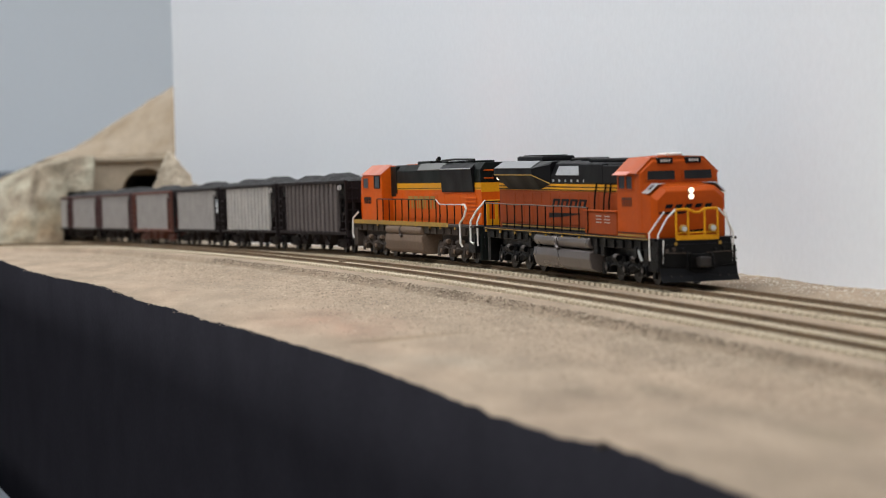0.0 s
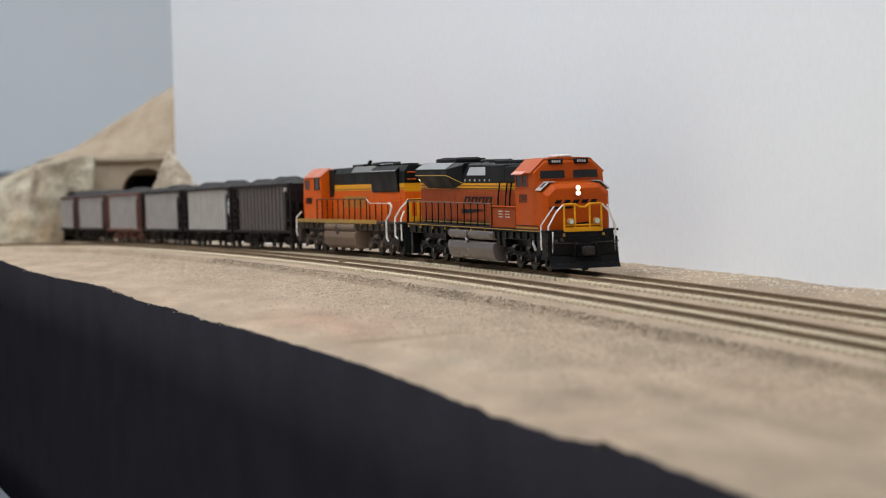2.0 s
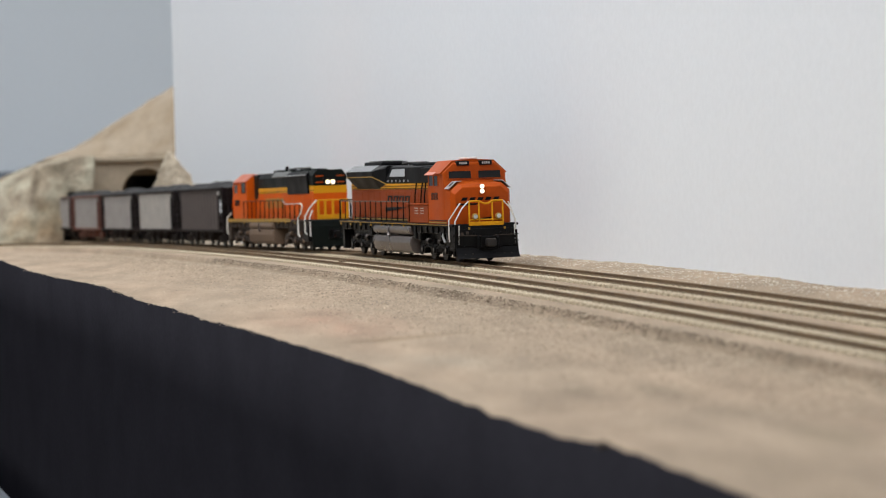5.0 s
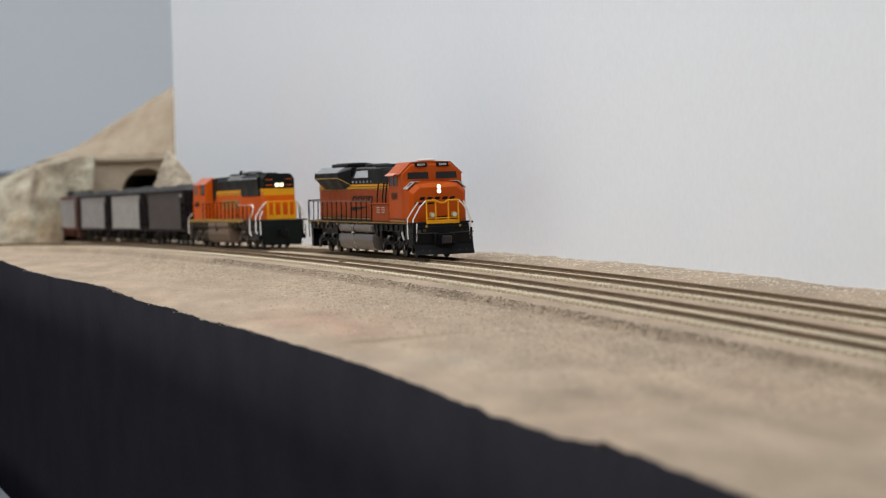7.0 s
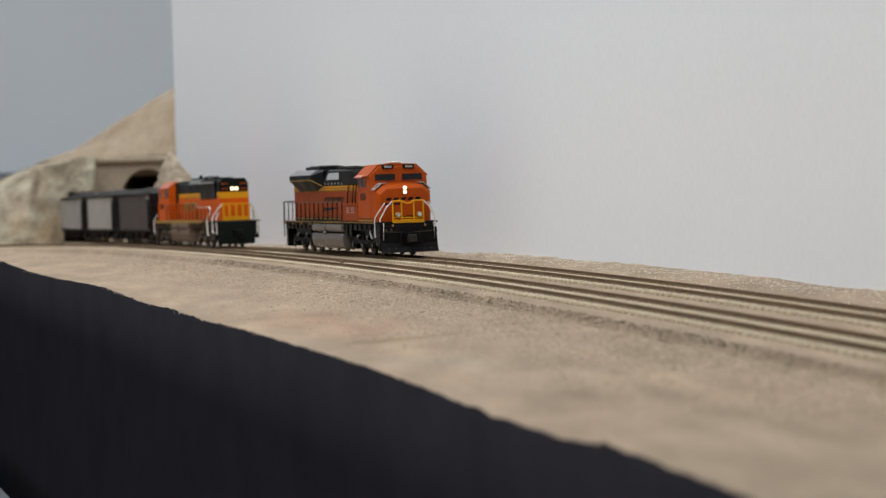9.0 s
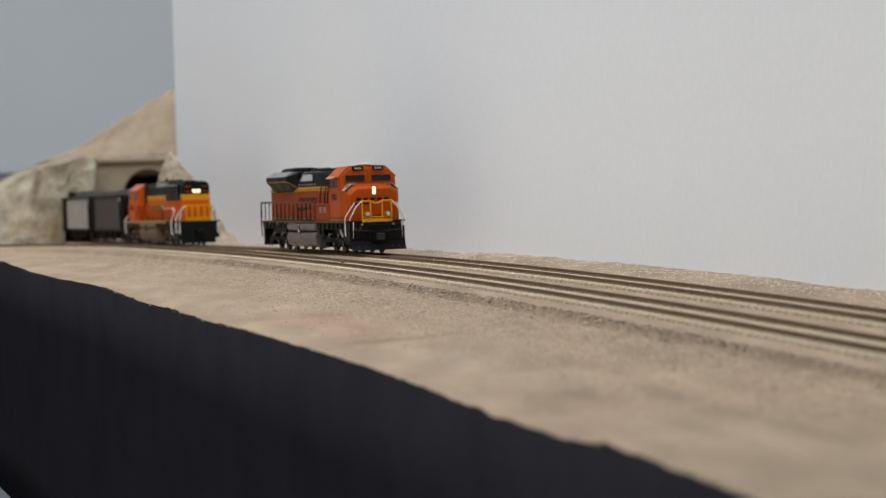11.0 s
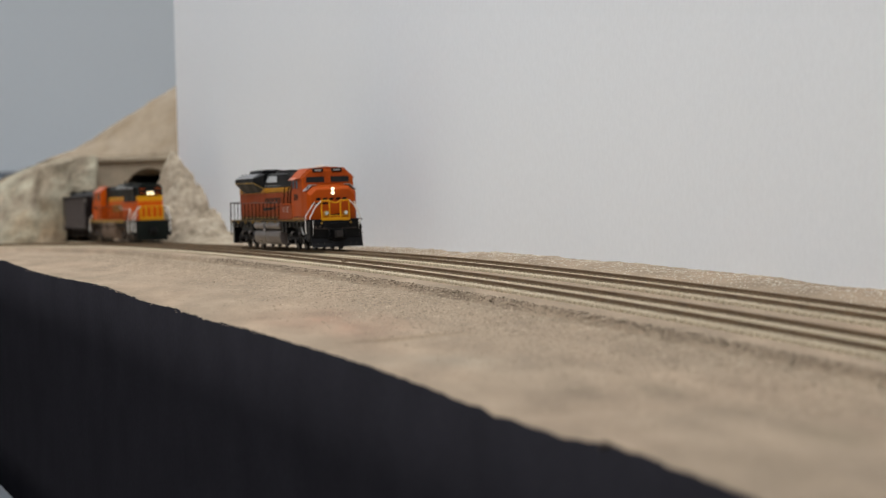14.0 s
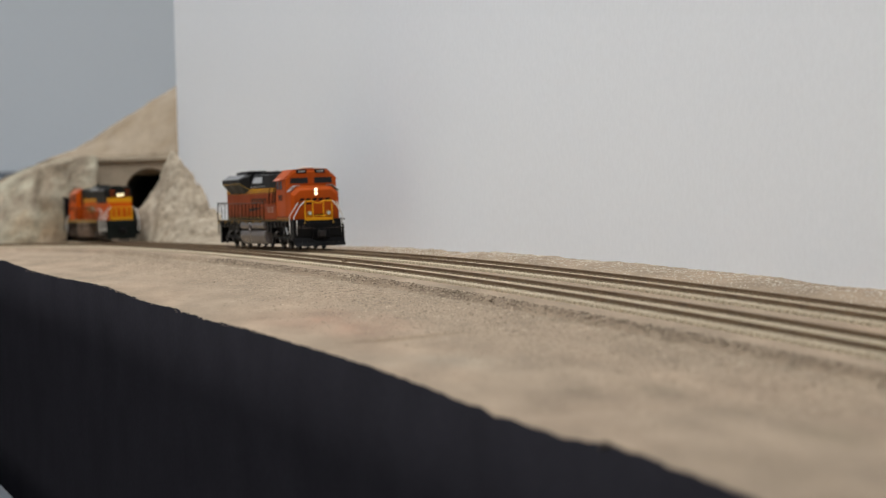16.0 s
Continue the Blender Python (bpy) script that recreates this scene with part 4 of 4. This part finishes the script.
    for i in range(7):
        bm.faces.new((vs[i][0], bk[i][0], bk[i + 1][0], vs[i + 1][0])), bm.faces.new((vs[i][3], vs[i + 1][3], bk[i + 1][3], bk[i][3]))
    for i in range(3):
        bm.faces.new((vs[0][i], vs[0][i + 1], bk[0][i + 1], bk[0][i])), bm.faces.new((vs[7][i], bk[7][i], bk[7][i + 1], vs[7][i + 1]))
    bmesh.ops.recalc_face_normals(bm, faces=bm.faces)
    P("snowplow", bm, M_BLACK, "curved black snowplow blade")
    for y in (-1.1, -0.75, 0.75, 1.1):
        P("plow_bolt", drum(B(), (10.90 - 0.10 * abs(y), y, 0.40), 0.028, 0.10, "x", 8), M_UNDERB)
    for y, z in ((-1.2, 1.32), (-0.95, 1.36), (-0.62, 1.34), (0.66, 1.30), (0.98, 1.36), (1.22, 1.28)):
        P("pilot_fitting", box(B(), 10.64, 10.73, y - 0.06, y + 0.06, z - 0.07, z + 0.07, 0.02), M_UNDERB if y < -0.9 else M_UNDER)
    P("coupler_pocket", box(B(), 10.6, 10.76, -0.36, 0.36, 0.66, 1.2, 0.05), M_UNDER, "black coupler pocket")
    coupler(e, 10.6, 1, mat("dusty_coupler_steel", (0.015, 0.0115, 0.010), 0.65, var=0.4, big=150))
    coupler(e, -10.5, -1, M_UNDER)
    # rear end
    P("rear_pilot", box(B(), -10.62, -10.2, -1.38, 1.38, 0.28, 1.66, 0.03), M_UNDER)
    for o in (-1, 1):
        P("rear_grab_rail", rod(B(), [(-10.55, o * 1.5, 0.8), (-10.6, o * 1.52, 1.8), (-10.58, o * 1.5, 2.85)], 0.035, 6), M_BLACK)
        P("rear_rail", rod(B(), [(-10.58, o * 1.5, 2.85), (-10.6, o * 0.5, 2.85)], 0.03, 6), M_BLACK)
        P("rear_post", rod(B(), [(-10.58, o * 0.5, 1.76), (-10.58, o * 0.5, 2.85)], 0.03, 6), M_BLACK)
        handrail(e, -10.3, 3.15, o * 1.54, 1.80, 2.79, 14, mat("dull_rail_grey", (0.085, 0.072, 0.06), 0.6) if o < 0 else M_BLACK, M_BLACK, 0.024)
        for x in np.arange(-9.5, 9.6, 0.95):
            if -4.0 < x < 3.4:
                continue
            P("sill_bracket", box(B(), x, x + 0.3, min(o * 1.44, o * 1.52), max(o * 1.44, o * 1.52), 1.32, 1.62, 0.03), M_UNDER)
        for x, z in ((3.6, 1.25), (4.4, 1.2), (-4.6, 1.3), (7.9, 1.25), (9.1, 1.2)):
            P("valve_box", box(B(), x, x + 0.45, min(o * 1.2, o * 1.5), max(o * 1.2, o * 1.5), z - 0.25, z + 0.15, 0.05), M_UNDER)
        P("sand_pipe", rod(B(), [(8.5, o * 1.4, 1.5), (8.55, o * 1.48, 1.2), (8.7, o * 1.42, 0.9)], 0.06, 6), M_SILVER)
        P("rear_class_box", box(B(), -9.94, -9.86, o * 0.6 - 0.3, o * 0.6 + 0.3, 4.15, 4.4, 0.02), M_BLACK)
    P("rear_end", box(B(), -9.90, -9.83, -1.0, 1.0, 1.76, 3.38), M_ORANGE2)
    fuel_tank(e, -3.6, 3.35, M_TANK, 0.28, 1.14)
    loco_truck(e, 6.65, M_UNDER), loco_truck(e, -6.65, M_UNDER)
    return e


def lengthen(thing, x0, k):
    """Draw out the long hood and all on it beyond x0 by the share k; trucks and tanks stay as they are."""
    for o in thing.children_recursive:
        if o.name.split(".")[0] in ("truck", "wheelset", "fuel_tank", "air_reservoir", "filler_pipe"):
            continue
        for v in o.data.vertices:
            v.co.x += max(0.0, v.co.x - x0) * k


def second_locomotive():
    """The older unit, cab at its far end; x runs towards the lead locomotive."""
    e = tagged(new("trailing_locomotive"), "bright orange and dark green weathered six-axle diesel locomotive model", "locomotive", "locomotives of the train")
    P = lambda name, bm, m, label="", par=e: part(name, bm, m, par, label)
    P("frame", box(B(), -10.3, 10.3, -1.42, 1.42, 1.28, 1.66, 0.03), M_UNDERB, "dusty brown underframe")
    P("walkway", box(B(), -10.35, 10.35, -1.56, 1.56, 1.66, 1.76, 0.015), M_UNDERB)
    for o in (-1, 1):
        P("sill_stripe", box(B(), -10.2, 6.6, min(o * 1.55, o * 1.575), max(o * 1.55, o * 1.575), 1.64, 1.84), M_YELLOWD, "yellow sill stripe")
    P("hood_lower", box(B(), -4.3, 9.75, -0.98, 0.98, 1.76, 3.34, 0.03), M_ORANGE2, "orange long hood")
    P("hood_band", box(B(), -3.4, 9.76, -0.985, 0.985, 3.34, 3.66), M_YELLOW, "yellow hood band")
    P("band_line", box(B(), -3.4, 9.77, -0.99, 0.99, 3.40, 3.43), M_BLACK)
    prof = [(-0.98, 3.66), (-0.98, 4.25), (-0.74, 4.56), (0.74, 4.56), (0.98, 4.25), (0.98, 3.66)]
    P("hood_top", prism(B(), prof, -4.4, 9.75, "x", 0.03), M_GREEN, "dark green upper hood")
    P("intake_box", box(B(), -4.45, -3.4, -1.0, 1.0, 3.0, 4.5, 0.05), M_GREEN)
    for o in (-1, 1):
        prof = [(o * 0.95, 3.22), (o * 1.06, 3.26), (o * 1.15, 4.30), (o * 0.95, 4.50)]
        P("radiator_intake", prism(B(), prof, 4.2, 8.9, "x", 0.02), M_BLACK, "black radiator intake")
        P("intake_edge", rod(B(), [(4.3, o * 1.15, 4.30), (8.8, o * 1.15, 4.30)], 0.03, 5), M_SILVER)
        P("roof_walk", prism(B(), [(o * 0.99, 4.26), (o * 0.76, 4.58), (o * 0.80, 4.60), (o * 1.02, 4.30)], 0.2, 4.2, "x"), mat("dusty_roof_panel", (0.16, 0.165, 0.16), 0.5, var=0.15), "dusty grey roof panel")
        for z in (3.85, 4.2):
            P("hood_grab", rod(B(), [(9.76, o * 0.42, z), (9.86, o * 0.42, z), (9.86, o * 0.80, z), (9.76, o * 0.80, z)], 0.035, 5), M_ORANGE)
        for x in np.arange(-3.6, 9.0, 1.15):
            P("hood_door", box(B(), x, x + 1.12, min(o * 0.98, o * 1.0), max(o * 0.98, o * 1.0), 1.95, 3.15, 0.01), M_ORANGE2)
        for i in range(5):
            P("louvre", box(B(), 7.6, 9.2, min(o * 0.99, o * 1.03), max(o * 0.99, o * 1.03), 2.2 + i * 0.18, 2.28 + i * 0.18, 0.01), M_ORANGE2)
        bars(e, "lettering", -1.4, 3.1, 2.44, 3.04, o * 1.012 if o < 0 else 1.024, 5, M_YELLOWD, 0.0, "plain yellow bars in place of the company lettering")
    bm = B()
    sect = [(-4.4, 1.50, 4.14, 0.95, 4.54), (-8.0, 1.50, 4.14, 0.95, 4.56), (-8.45, 1.48, 3.95, 0.95, 4.10), (-8.7, 1.44, 3.35, 1.15, 3.50), (-9.5, 1.15, 3.1, 0.9, 3.3)]
    ring = []
    for x, w, ze, wr, zr in sect:
        ring.append([bm.verts.new((x, yy, z)) for yy, z in ((-w, 1.74), (-w, ze), (-wr, zr), (wr, zr), (w, ze), (w, 1.74))])
    for a, b in zip(ring, ring[1:]):
        for i in range(6):
            bm.faces.new((a[i], a[(i + 1) % 6], b[(i + 1) % 6], b[i]))
    bm.faces.new(ring[0]), bm.faces.new(ring[-1][::-1])
    bmesh.ops.recalc_face_normals(bm, faces=bm.faces)
    bmesh.ops.bevel(bm, geom=list(bm.edges), offset=0.035, segments=2, affect="EDGES", profile=0.5)
    cab = P("cab", bm, M_ORANGE2, "orange cab with wide nose")
    for o in (-1, 1):
        y = o * 1.51
        window(cab, [(-5.7, y, 3.46), (-4.75, y, 3.46), (-4.75, y, 4.04), (-5.7, y, 4.04)], (0, o * 0.03, 0), M_BLACK)
        window(cab, [(-7.9, y, 3.45), (-6.9, y, 3.45), (-6.9, y, 3.95), (-7.9, y, 3.95)], (0, o * 0.03, 0), M_ORANGE2)
        P("cab_roof_edge", prism(B(), [(o * 1.48, 4.14), (o * 0.93, 4.57), (o * 0.93, 4.61), (o * 1.56, 4.12)], -8.2, -4.4, "x"), M_PEACH, "orange roof edge, paled for its sheen", cab)
        bars(cab, "road_number", -7.8, -6.4, 2.66, 3.0, y - 0.004 if o < 0 else y + 0.016, 4, M_BLACK, 0, "plain bars in place of the road number")
        P("step_rail", rod(B(), [(-10.0, o * 1.55, 0.85), (-10.05, o * 1.6, 1.1), (-10.0, o * 1.58, 1.9), (-9.6, o * 1.4, 2.2)], 0.05, 6), M_WHITE, "white step handrail")
        P("step_rail", rod(B(), [(8.55, o * 1.52, 0.78), (8.5, o * 1.6, 0.95), (8.5, o * 1.6, 1.85), (9.0, o * 1.55, 2.15), (9.15, o * 1.5, 2.5), (8.95, o * 1.5, 2.68), (8.6, o * 1.5, 2.68)], 0.05, 7), M_WHITE, "white step handrail")
        P("step_rail", rod(B(), [(10.1, o * 1.5, 0.95), (9.85, o * 1.55, 1.05), (9.8, o * 1.52, 1.95), (10.0, o * 1.3, 2.4), (10.25, o * 0.95, 2.85)], 0.05, 7), M_WHITE, "white corner handrail")
        P("step_rail", rod(B(), [(10.3, o * 1.36, 0.85), (10.3, o * 1.38, 1.9), (10.3, o * 1.2, 2.3)], 0.045, 7), M_WHITE, "white corner handrail")
        P("step_well", box(B(), 9.3, 10.25, min(o * 1.1, o * 1.48), max(o * 1.1, o * 1.48), 0.55, 1.4, 0.02), M_UNDER)
        P("step_well", box(B(), -10.25, -9.5, min(o * 1.1, o * 1.48), max(o * 1.1, o * 1.48), 0.55, 1.4, 0.02), M_UNDERB)
        handrail(e, -5.3, 4.7, o * 1.52, 1.80, 2.90, 10, M_BLACK, M_BLACK)
        P("handrail_step", rod(B(), [(4.7, o * 1.52, 2.90), (5.3, o * 1.52, 2.68)], 0.026, 6), M_SILVER)
        handrail(e, 5.3, 8.6, o * 1.52, 1.80, 2.68, 4, M_SILVER, M_BLACK)
        for x in np.arange(-9.0, 9.0, 1.1):
            P("sill_bracket", box(B(), x, x + 0.3, min(o * 1.42, o * 1.5), max(o * 1.42, o * 1.5), 1.3, 1.6, 0.03), M_UNDERB)
        P("grab_bar", rod(B(), [(-8.3, o * 1.48, 1.9), (-8.3, o * 1.53, 2.0), (-8.3, o * 1.53, 3.1)], 0.03, 5), M_ORANGE2)
    # hood end with lamps and yellow gate
    P("hood_end", box(B(), 9.74, 9.80, -0.97, 0.97, 1.76, 3.24), M_ORANGE2, "orange hood end")
    P("hood_end_band", box(B(), 9.74, 9.81, -0.97, 0.97, 3.24, 3.62), M_YELLOW)
    P("lamp_box", box(B(), 9.72, 9.84, -0.42, 0.42, 3.74, 4.06, 0.04), M_BLACK)
    for y in (-0.15, 0.15):
        h = part("headlight", drum(B(), (9.85, y, 3.86), 0.13, 0.06, "x", 16), M_SILVER, e, "lit rear headlight")
        part("lens", drum(B(), (9.885, y, 3.86), 0.115, 0.03, "x", 16, 0.01), M_LAMP, h, "glowing lens")
    g = P("end_gate", box(B(), 10.22, 10.30, -0.85, 0.85, 1.76, 2.02, 0.02), M_YELLOW, "yellow end gate with posts")
    for y in (-0.85, -0.45, 0.0, 0.45, 0.85):
        part("gate_post", box(B(), 10.22, 10.30, y - 0.07, y + 0.07, 1.76, 2.84, 0.02), M_YELLOW, g)
    part("gate_rail", rod(B(), [(10.26, -0.9, 2.84), (10.26, 0.9, 2.84)], 0.05, 6), M_YELLOW, g)
    P("end_step", box(B(), 10.0, 10.42, -1.30, 1.20, 1.40, 1.70, 0.02), M_GREEN)
    P("pilot", box(B(), 10.1, 10.44, -1.26, 1.17, 0.20, 1.45, 0.05), M_GREEN, "dark green pilot plate")
    P("front_pilot", box(B(), -10.4, -10.0, -1.42, 1.42, 0.42, 1.66, 0.05), M_UNDERB)
    for x in (3.2, 5.0, 6.8):
        P("cooling_fan", drum(B(), (x, 0, 4.60), 0.66, 0.12, "z", 22, 0.03), M_GREEN)
    P("exhaust_hatch", box(B(), -1.6, 0.6, -0.45, 0.45, 4.54, 4.72, 0.05), M_GREEN)
    P("roof_valve", rod(B(), [(2.3, -0.6, 4.56), (2.3, -0.6, 4.78), (2.5, -0.6, 4.82)], 0.10, 7), M_UNDER)
    P("roof_rail", rod(B(), [(2.6, -0.5, 4.70), (4.6, -0.5, 4.74), (7.5, -0.5, 4.70)], 0.05, 6), M_UNDER)
    coupler(e, 10.4, 1, M_UNDER), coupler(e, -10.3, -1, M_UNDERB)
    fuel_tank(e, -3.7, 2.9, M_TANKB)
    loco_truck(e, 7.2, M_UNDERB), loco_truck(e, -6.6, M_UNDERB)
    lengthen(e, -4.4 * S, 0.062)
    return e


def coal_heap(seed):
    rng = random.Random(seed)
    bm = B()
    nx, ny = 40, 9
    ph = rng.uniform(0, 6)
    vs = []
    for i in range(nx + 1):
        x = -7.35 + 14.7 * i / nx
        r = []
        for j in range(ny + 1):
            y = -1.36 + 2.72 * j / ny
            k = min(1, (1 - abs(y) / 1.36) * 1.8) * min(1, (7.4 - abs(x)) / 2.0)
            z = 3.74 + k * (0.42 + 0.16 * math.sin(x * 0.9 + ph)) + 0.10 * noise.noise((x * 2.2, y * 2.2, seed)) + 0.05 * noise.noise((x * 7, y * 7, seed))
            r.append(bm.verts.new((x, y, z)))
        vs.append(r)
    for a, b in zip(vs, vs[1:]):
        for j in range(ny):
            bm.faces.new((a[j], b[j], b[j + 1], a[j + 1]))
    ring = [v[0] for v in vs] + vs[-1][1:] + [v[-1] for v in vs[::-1]][1:] + vs[0][::-1][1:-1]
    lo = [bm.verts.new((v.co.x, v.co.y, 3.1)) for v in ring]
    k = len(ring)
    for i in range(k):
        bm.faces.new((ring[i], ring[(i + 1) % k], lo[(i + 1) % k], lo[i]))
    bm.faces.new(lo)
    bmesh.ops.recalc_face_normals(bm, faces=bm.faces)
    return bm


def coal_car(panel, end, under, label, seed):
    e = tagged(new("coal_hopper"), label, "freight car", "coal cars of the train")
    P = lambda name, bm, m, lab="", par=e: part(name, bm, m, par, lab)
    PX = 5.85
    for o in (-1, 1):
        s = P("side_panel", box(B(), -PX, PX, min(o * 1.36, o * 1.44), max(o * 1.36, o * 1.44), 1.10, 3.80), panel, "ribbed steel side panel")
        for i in range(13):
            x = -PX + 0.06 + (2 * PX - 0.12) * i / 12
            part("side_rib", box(B(), x - 0.09, x + 0.09, min(o * 1.42, o * 1.55), max(o * 1.42, o * 1.55), 1.10, 3.76, 0.03), panel, s)
        P("top_chord", box(B(), -7.75, 7.75, min(o * 1.34, o * 1.56), max(o * 1.34, o * 1.56), 3.72, 3.90, 0.03), end)
        P("side_sill", box(B(), -7.8, 7.8, min(o * 1.34, o * 1.54), max(o * 1.34, o * 1.54), 0.98, 1.16, 0.02), under)
        for d in (-1, 1):
            x = d * 7.72
            P("corner_post", box(B(), x - 0.09, x + 0.09, min(o * 1.40, o * 1.54), max(o * 1.40, o * 1.54), 1.1, 3.8, 0.02), end)
            P("placard", box(B(), d * 6.55 - 0.36, d * 6.55 + 0.36, min(o * 1.50, o * 1.54), max(o * 1.50, o * 1.54), 3.38, 3.64), M_CAR_MID if d > 0 else end)
            for z in np.arange(1.3, 3.4, 0.42):
                P("ladder_rung", rod(B(), [(d * 6.75, o * 1.53, z), (d * 7.65, o * 1.53, z)], 0.035, 5), end)
            P("ladder_stile", rod(B(), [(d * 6.75, o * 1.53, 1.15), (d * 6.75, o * 1.53, 3.5)], 0.04, 5), end)
    for d in (-1, 1):
        prof = [(d * 5.8, 1.1), (d * 7.5, 2.7), (d * 7.78, 2.7), (d * 7.78, 3.85), (d * 7.6, 3.85), (d * 7.55, 2.9), (d * 5.85, 1.3)]
        P("end_sheet", prism(B(), prof, -1.40, 1.40, "y"), end, "sloped end sheet")
        P("end_frame", box(B(), min(d * 7.7, d * 7.9), max(d * 7.7, d * 7.9), -1.5, 1.5, 0.85, 1.25, 0.02), under)
        for y in (-1.1, -0.4, 0.4, 1.1):
            P("end_post", box(B(), min(d * 7.74, d * 7.86), max(d * 7.74, d * 7.86), y - 0.07, y + 0.07, 1.1, 3.8), end)
        for z in (1.7, 2.3, 2.9, 3.45):
            P("end_rung", rod(B(), [(d * 7.88, -1.45, z), (d * 7.88, -0.85, z)], 0.035, 5), end)
        coupler(e, d * 7.7, d * 0.6, under)
    P("centre_sill", box(B(), -7.8, 7.8, -0.35, 0.35, 0.72, 1.12), under)
    for x in (-2.6, -0.0, 2.6):
        P("hopper_chute", prism(B(), [(x - 1.25, 1.1), (x - 0.45, 0.38), (x + 0.45, 0.38), (x + 1.25, 1.1)], -1.3, 1.3, "y", 0.03), under, "discharge chute under the body")
        for y in (-1.34, 1.34):
            P("door_lever", rod(B(), [(x - 0.6, y, 0.62), (x, y, 0.86), (x + 0.6, y, 0.62)], 0.05, 5), under)
    P("load", coal_heap(seed), M_COAL, "heaped black coal load")
    for x in (-5.55, 5.55):
        bm = B()
        for y in (-1.05, 1.05):
            prism(bm, [(-1.35, 0.40), (-1.2, 0.72), (-0.5, 0.78), (0.5, 0.78), (1.2, 0.72), (1.35, 0.40), (1.0, 0.34), (0.5, 0.28), (-0.5, 0.28), (-1.0, 0.34)], y - 0.08, y + 0.08, "y", 0.03)
            for ax in (-0.88, 0.88):
                drum(bm, (ax, y * 1.09, 0.46), 0.13, 0.1, "y", 10)
        box(bm, -0.3, 0.3, -1.0, 1.0, 0.45, 0.8)
        t = part("truck", bm, under, e, "four-wheel freight truck", at=pose(x * S, 0, 0))
        for ax in (-0.88, 0.88):
            w = part("wheelset", SMALL_WHEEL, None, t, at=pose(ax * S, 0, 0.46 * S))
            WHEELSETS.append((w, 0.46 * S, e))
    return e


lead = lead_locomotive()
second = second_locomotive()
CARS = [coal_car(M_CAR_DARK, M_CAR_BLACK, M_CAR_BLACK, "dark brown-grey ribbed coal hopper with a heaped load", 1),
        coal_car(M_CAR_LIGHT, M_CAR_BLACK, M_CAR_BLACK, "light grey ribbed coal hopper with black ends", 2),
        coal_car(M_CAR_MID, M_CAR_BLACK, M_CAR_BLACK, "mid grey ribbed coal hopper with black ends", 3),
        coal_car(M_CAR_MID, M_CAR_RED, M_CAR_RED, "oxide red coal hopper with grey side panels", 4),
        coal_car(M_CAR_MID, M_CAR_MAROON, M_CAR_BLACK, "grey ribbed coal hopper with maroon ends", 5),
        coal_car(M_CAR_MID, M_CAR_MAROON, M_CAR_BLACK, "grey ribbed coal hopper with maroon ends", 6),
        coal_car(M_CAR_LIGHT, M_CAR_MAROON, M_CAR_BLACK, "light grey coal hopper with maroon ends", 7)]

# ---- how the train runs ----
LEAD_S = [(0, 0.0614), (0.5, 0.0252), (1, -0.0111), (1.5, -0.0473), (2, -0.0821), (2.5, -0.115), (3, -0.1441), (3.5, -0.1698), (4, -0.1920), (6.5, -0.2975), (7, -0.3153), (7.5, -0.3329), (8, -0.351), (8.5, -0.3683), (9, -0.3869), (11.5, -0.4757), (12, -0.494), (12.5, -0.5127), (13, -0.5318), (13.5, -0.5492), (14, -0.5636), (14.5, -0.5785), (15, -0.5904), (15.5, -0.6006), (16, -0.6093)]
SECOND_S = [(0, -0.2066), (0.5, -0.2440), (1, -0.2800), (1.5, -0.316), (2, -0.352), (2.5, -0.389), (3, -0.4255), (3.5, -0.4595), (4, -0.4975), (6.5, -0.6765), (7, -0.7146), (7.5, -0.7505), (8, -0.788), (8.5, -0.826), (9, -0.866), (11.5, -1.0505), (12, -1.0866), (12.5, -1.120), (13, -1.1558), (13.5, -1.192), (14, -1.228), (14.5, -1.267), (15, -1.307), (15.5, -1.3475), (16, -1.3904)]


def travel(table, t):
    """Smooth place along the track at time t."""
    ts, ss = [a for a, b in table], [b for a, b in table]
    i = min(max(int(np.searchsorted(ts, t, "right")) - 1, 0), len(ts) - 2)

    def slope(k):
        a, b = max(k - 1, 0), min(k + 1, len(ts) - 1)
        return (ss[b] - ss[a]) / (ts[b] - ts[a])
    h = ts[i + 1] - ts[i]
    u = (t - ts[i]) / h
    return (ss[i] * (2 * u ** 3 - 3 * u * u + 1) + h * slope(i) * (u ** 3 - 2 * u * u + u)
            + ss[i + 1] * (3 * u * u - 2 * u ** 3) + h * slope(i + 1) * (u ** 3 - u * u))


def motions():
    times = [i * 0.5 for i in range(33)]
    offsets = {lead: (LEAD_S, 0.0), second: (SECOND_S, 0.0)}
    for i, c in enumerate(CARS):
        offsets[c] = (SECOND_S, -0.2232 - 0.1883 * i)
    for ob, (table, off) in offsets.items():
        walk(ob, [(t, seat(travel(table, t) + off)) for t in times])
    for w, r, ob in WHEELSETS:
        table, off = offsets[ob]
        rest = w.matrix_basis.translation.copy()
        rows = []
        for i in range(161):
            t = i * 0.1
            rows.append((t, Matrix.Translation(rest) @ Matrix.Rotation((travel(table, t) - travel(table, 0)) / r, 4, "Y")))
        walk(w, rows)


motions()
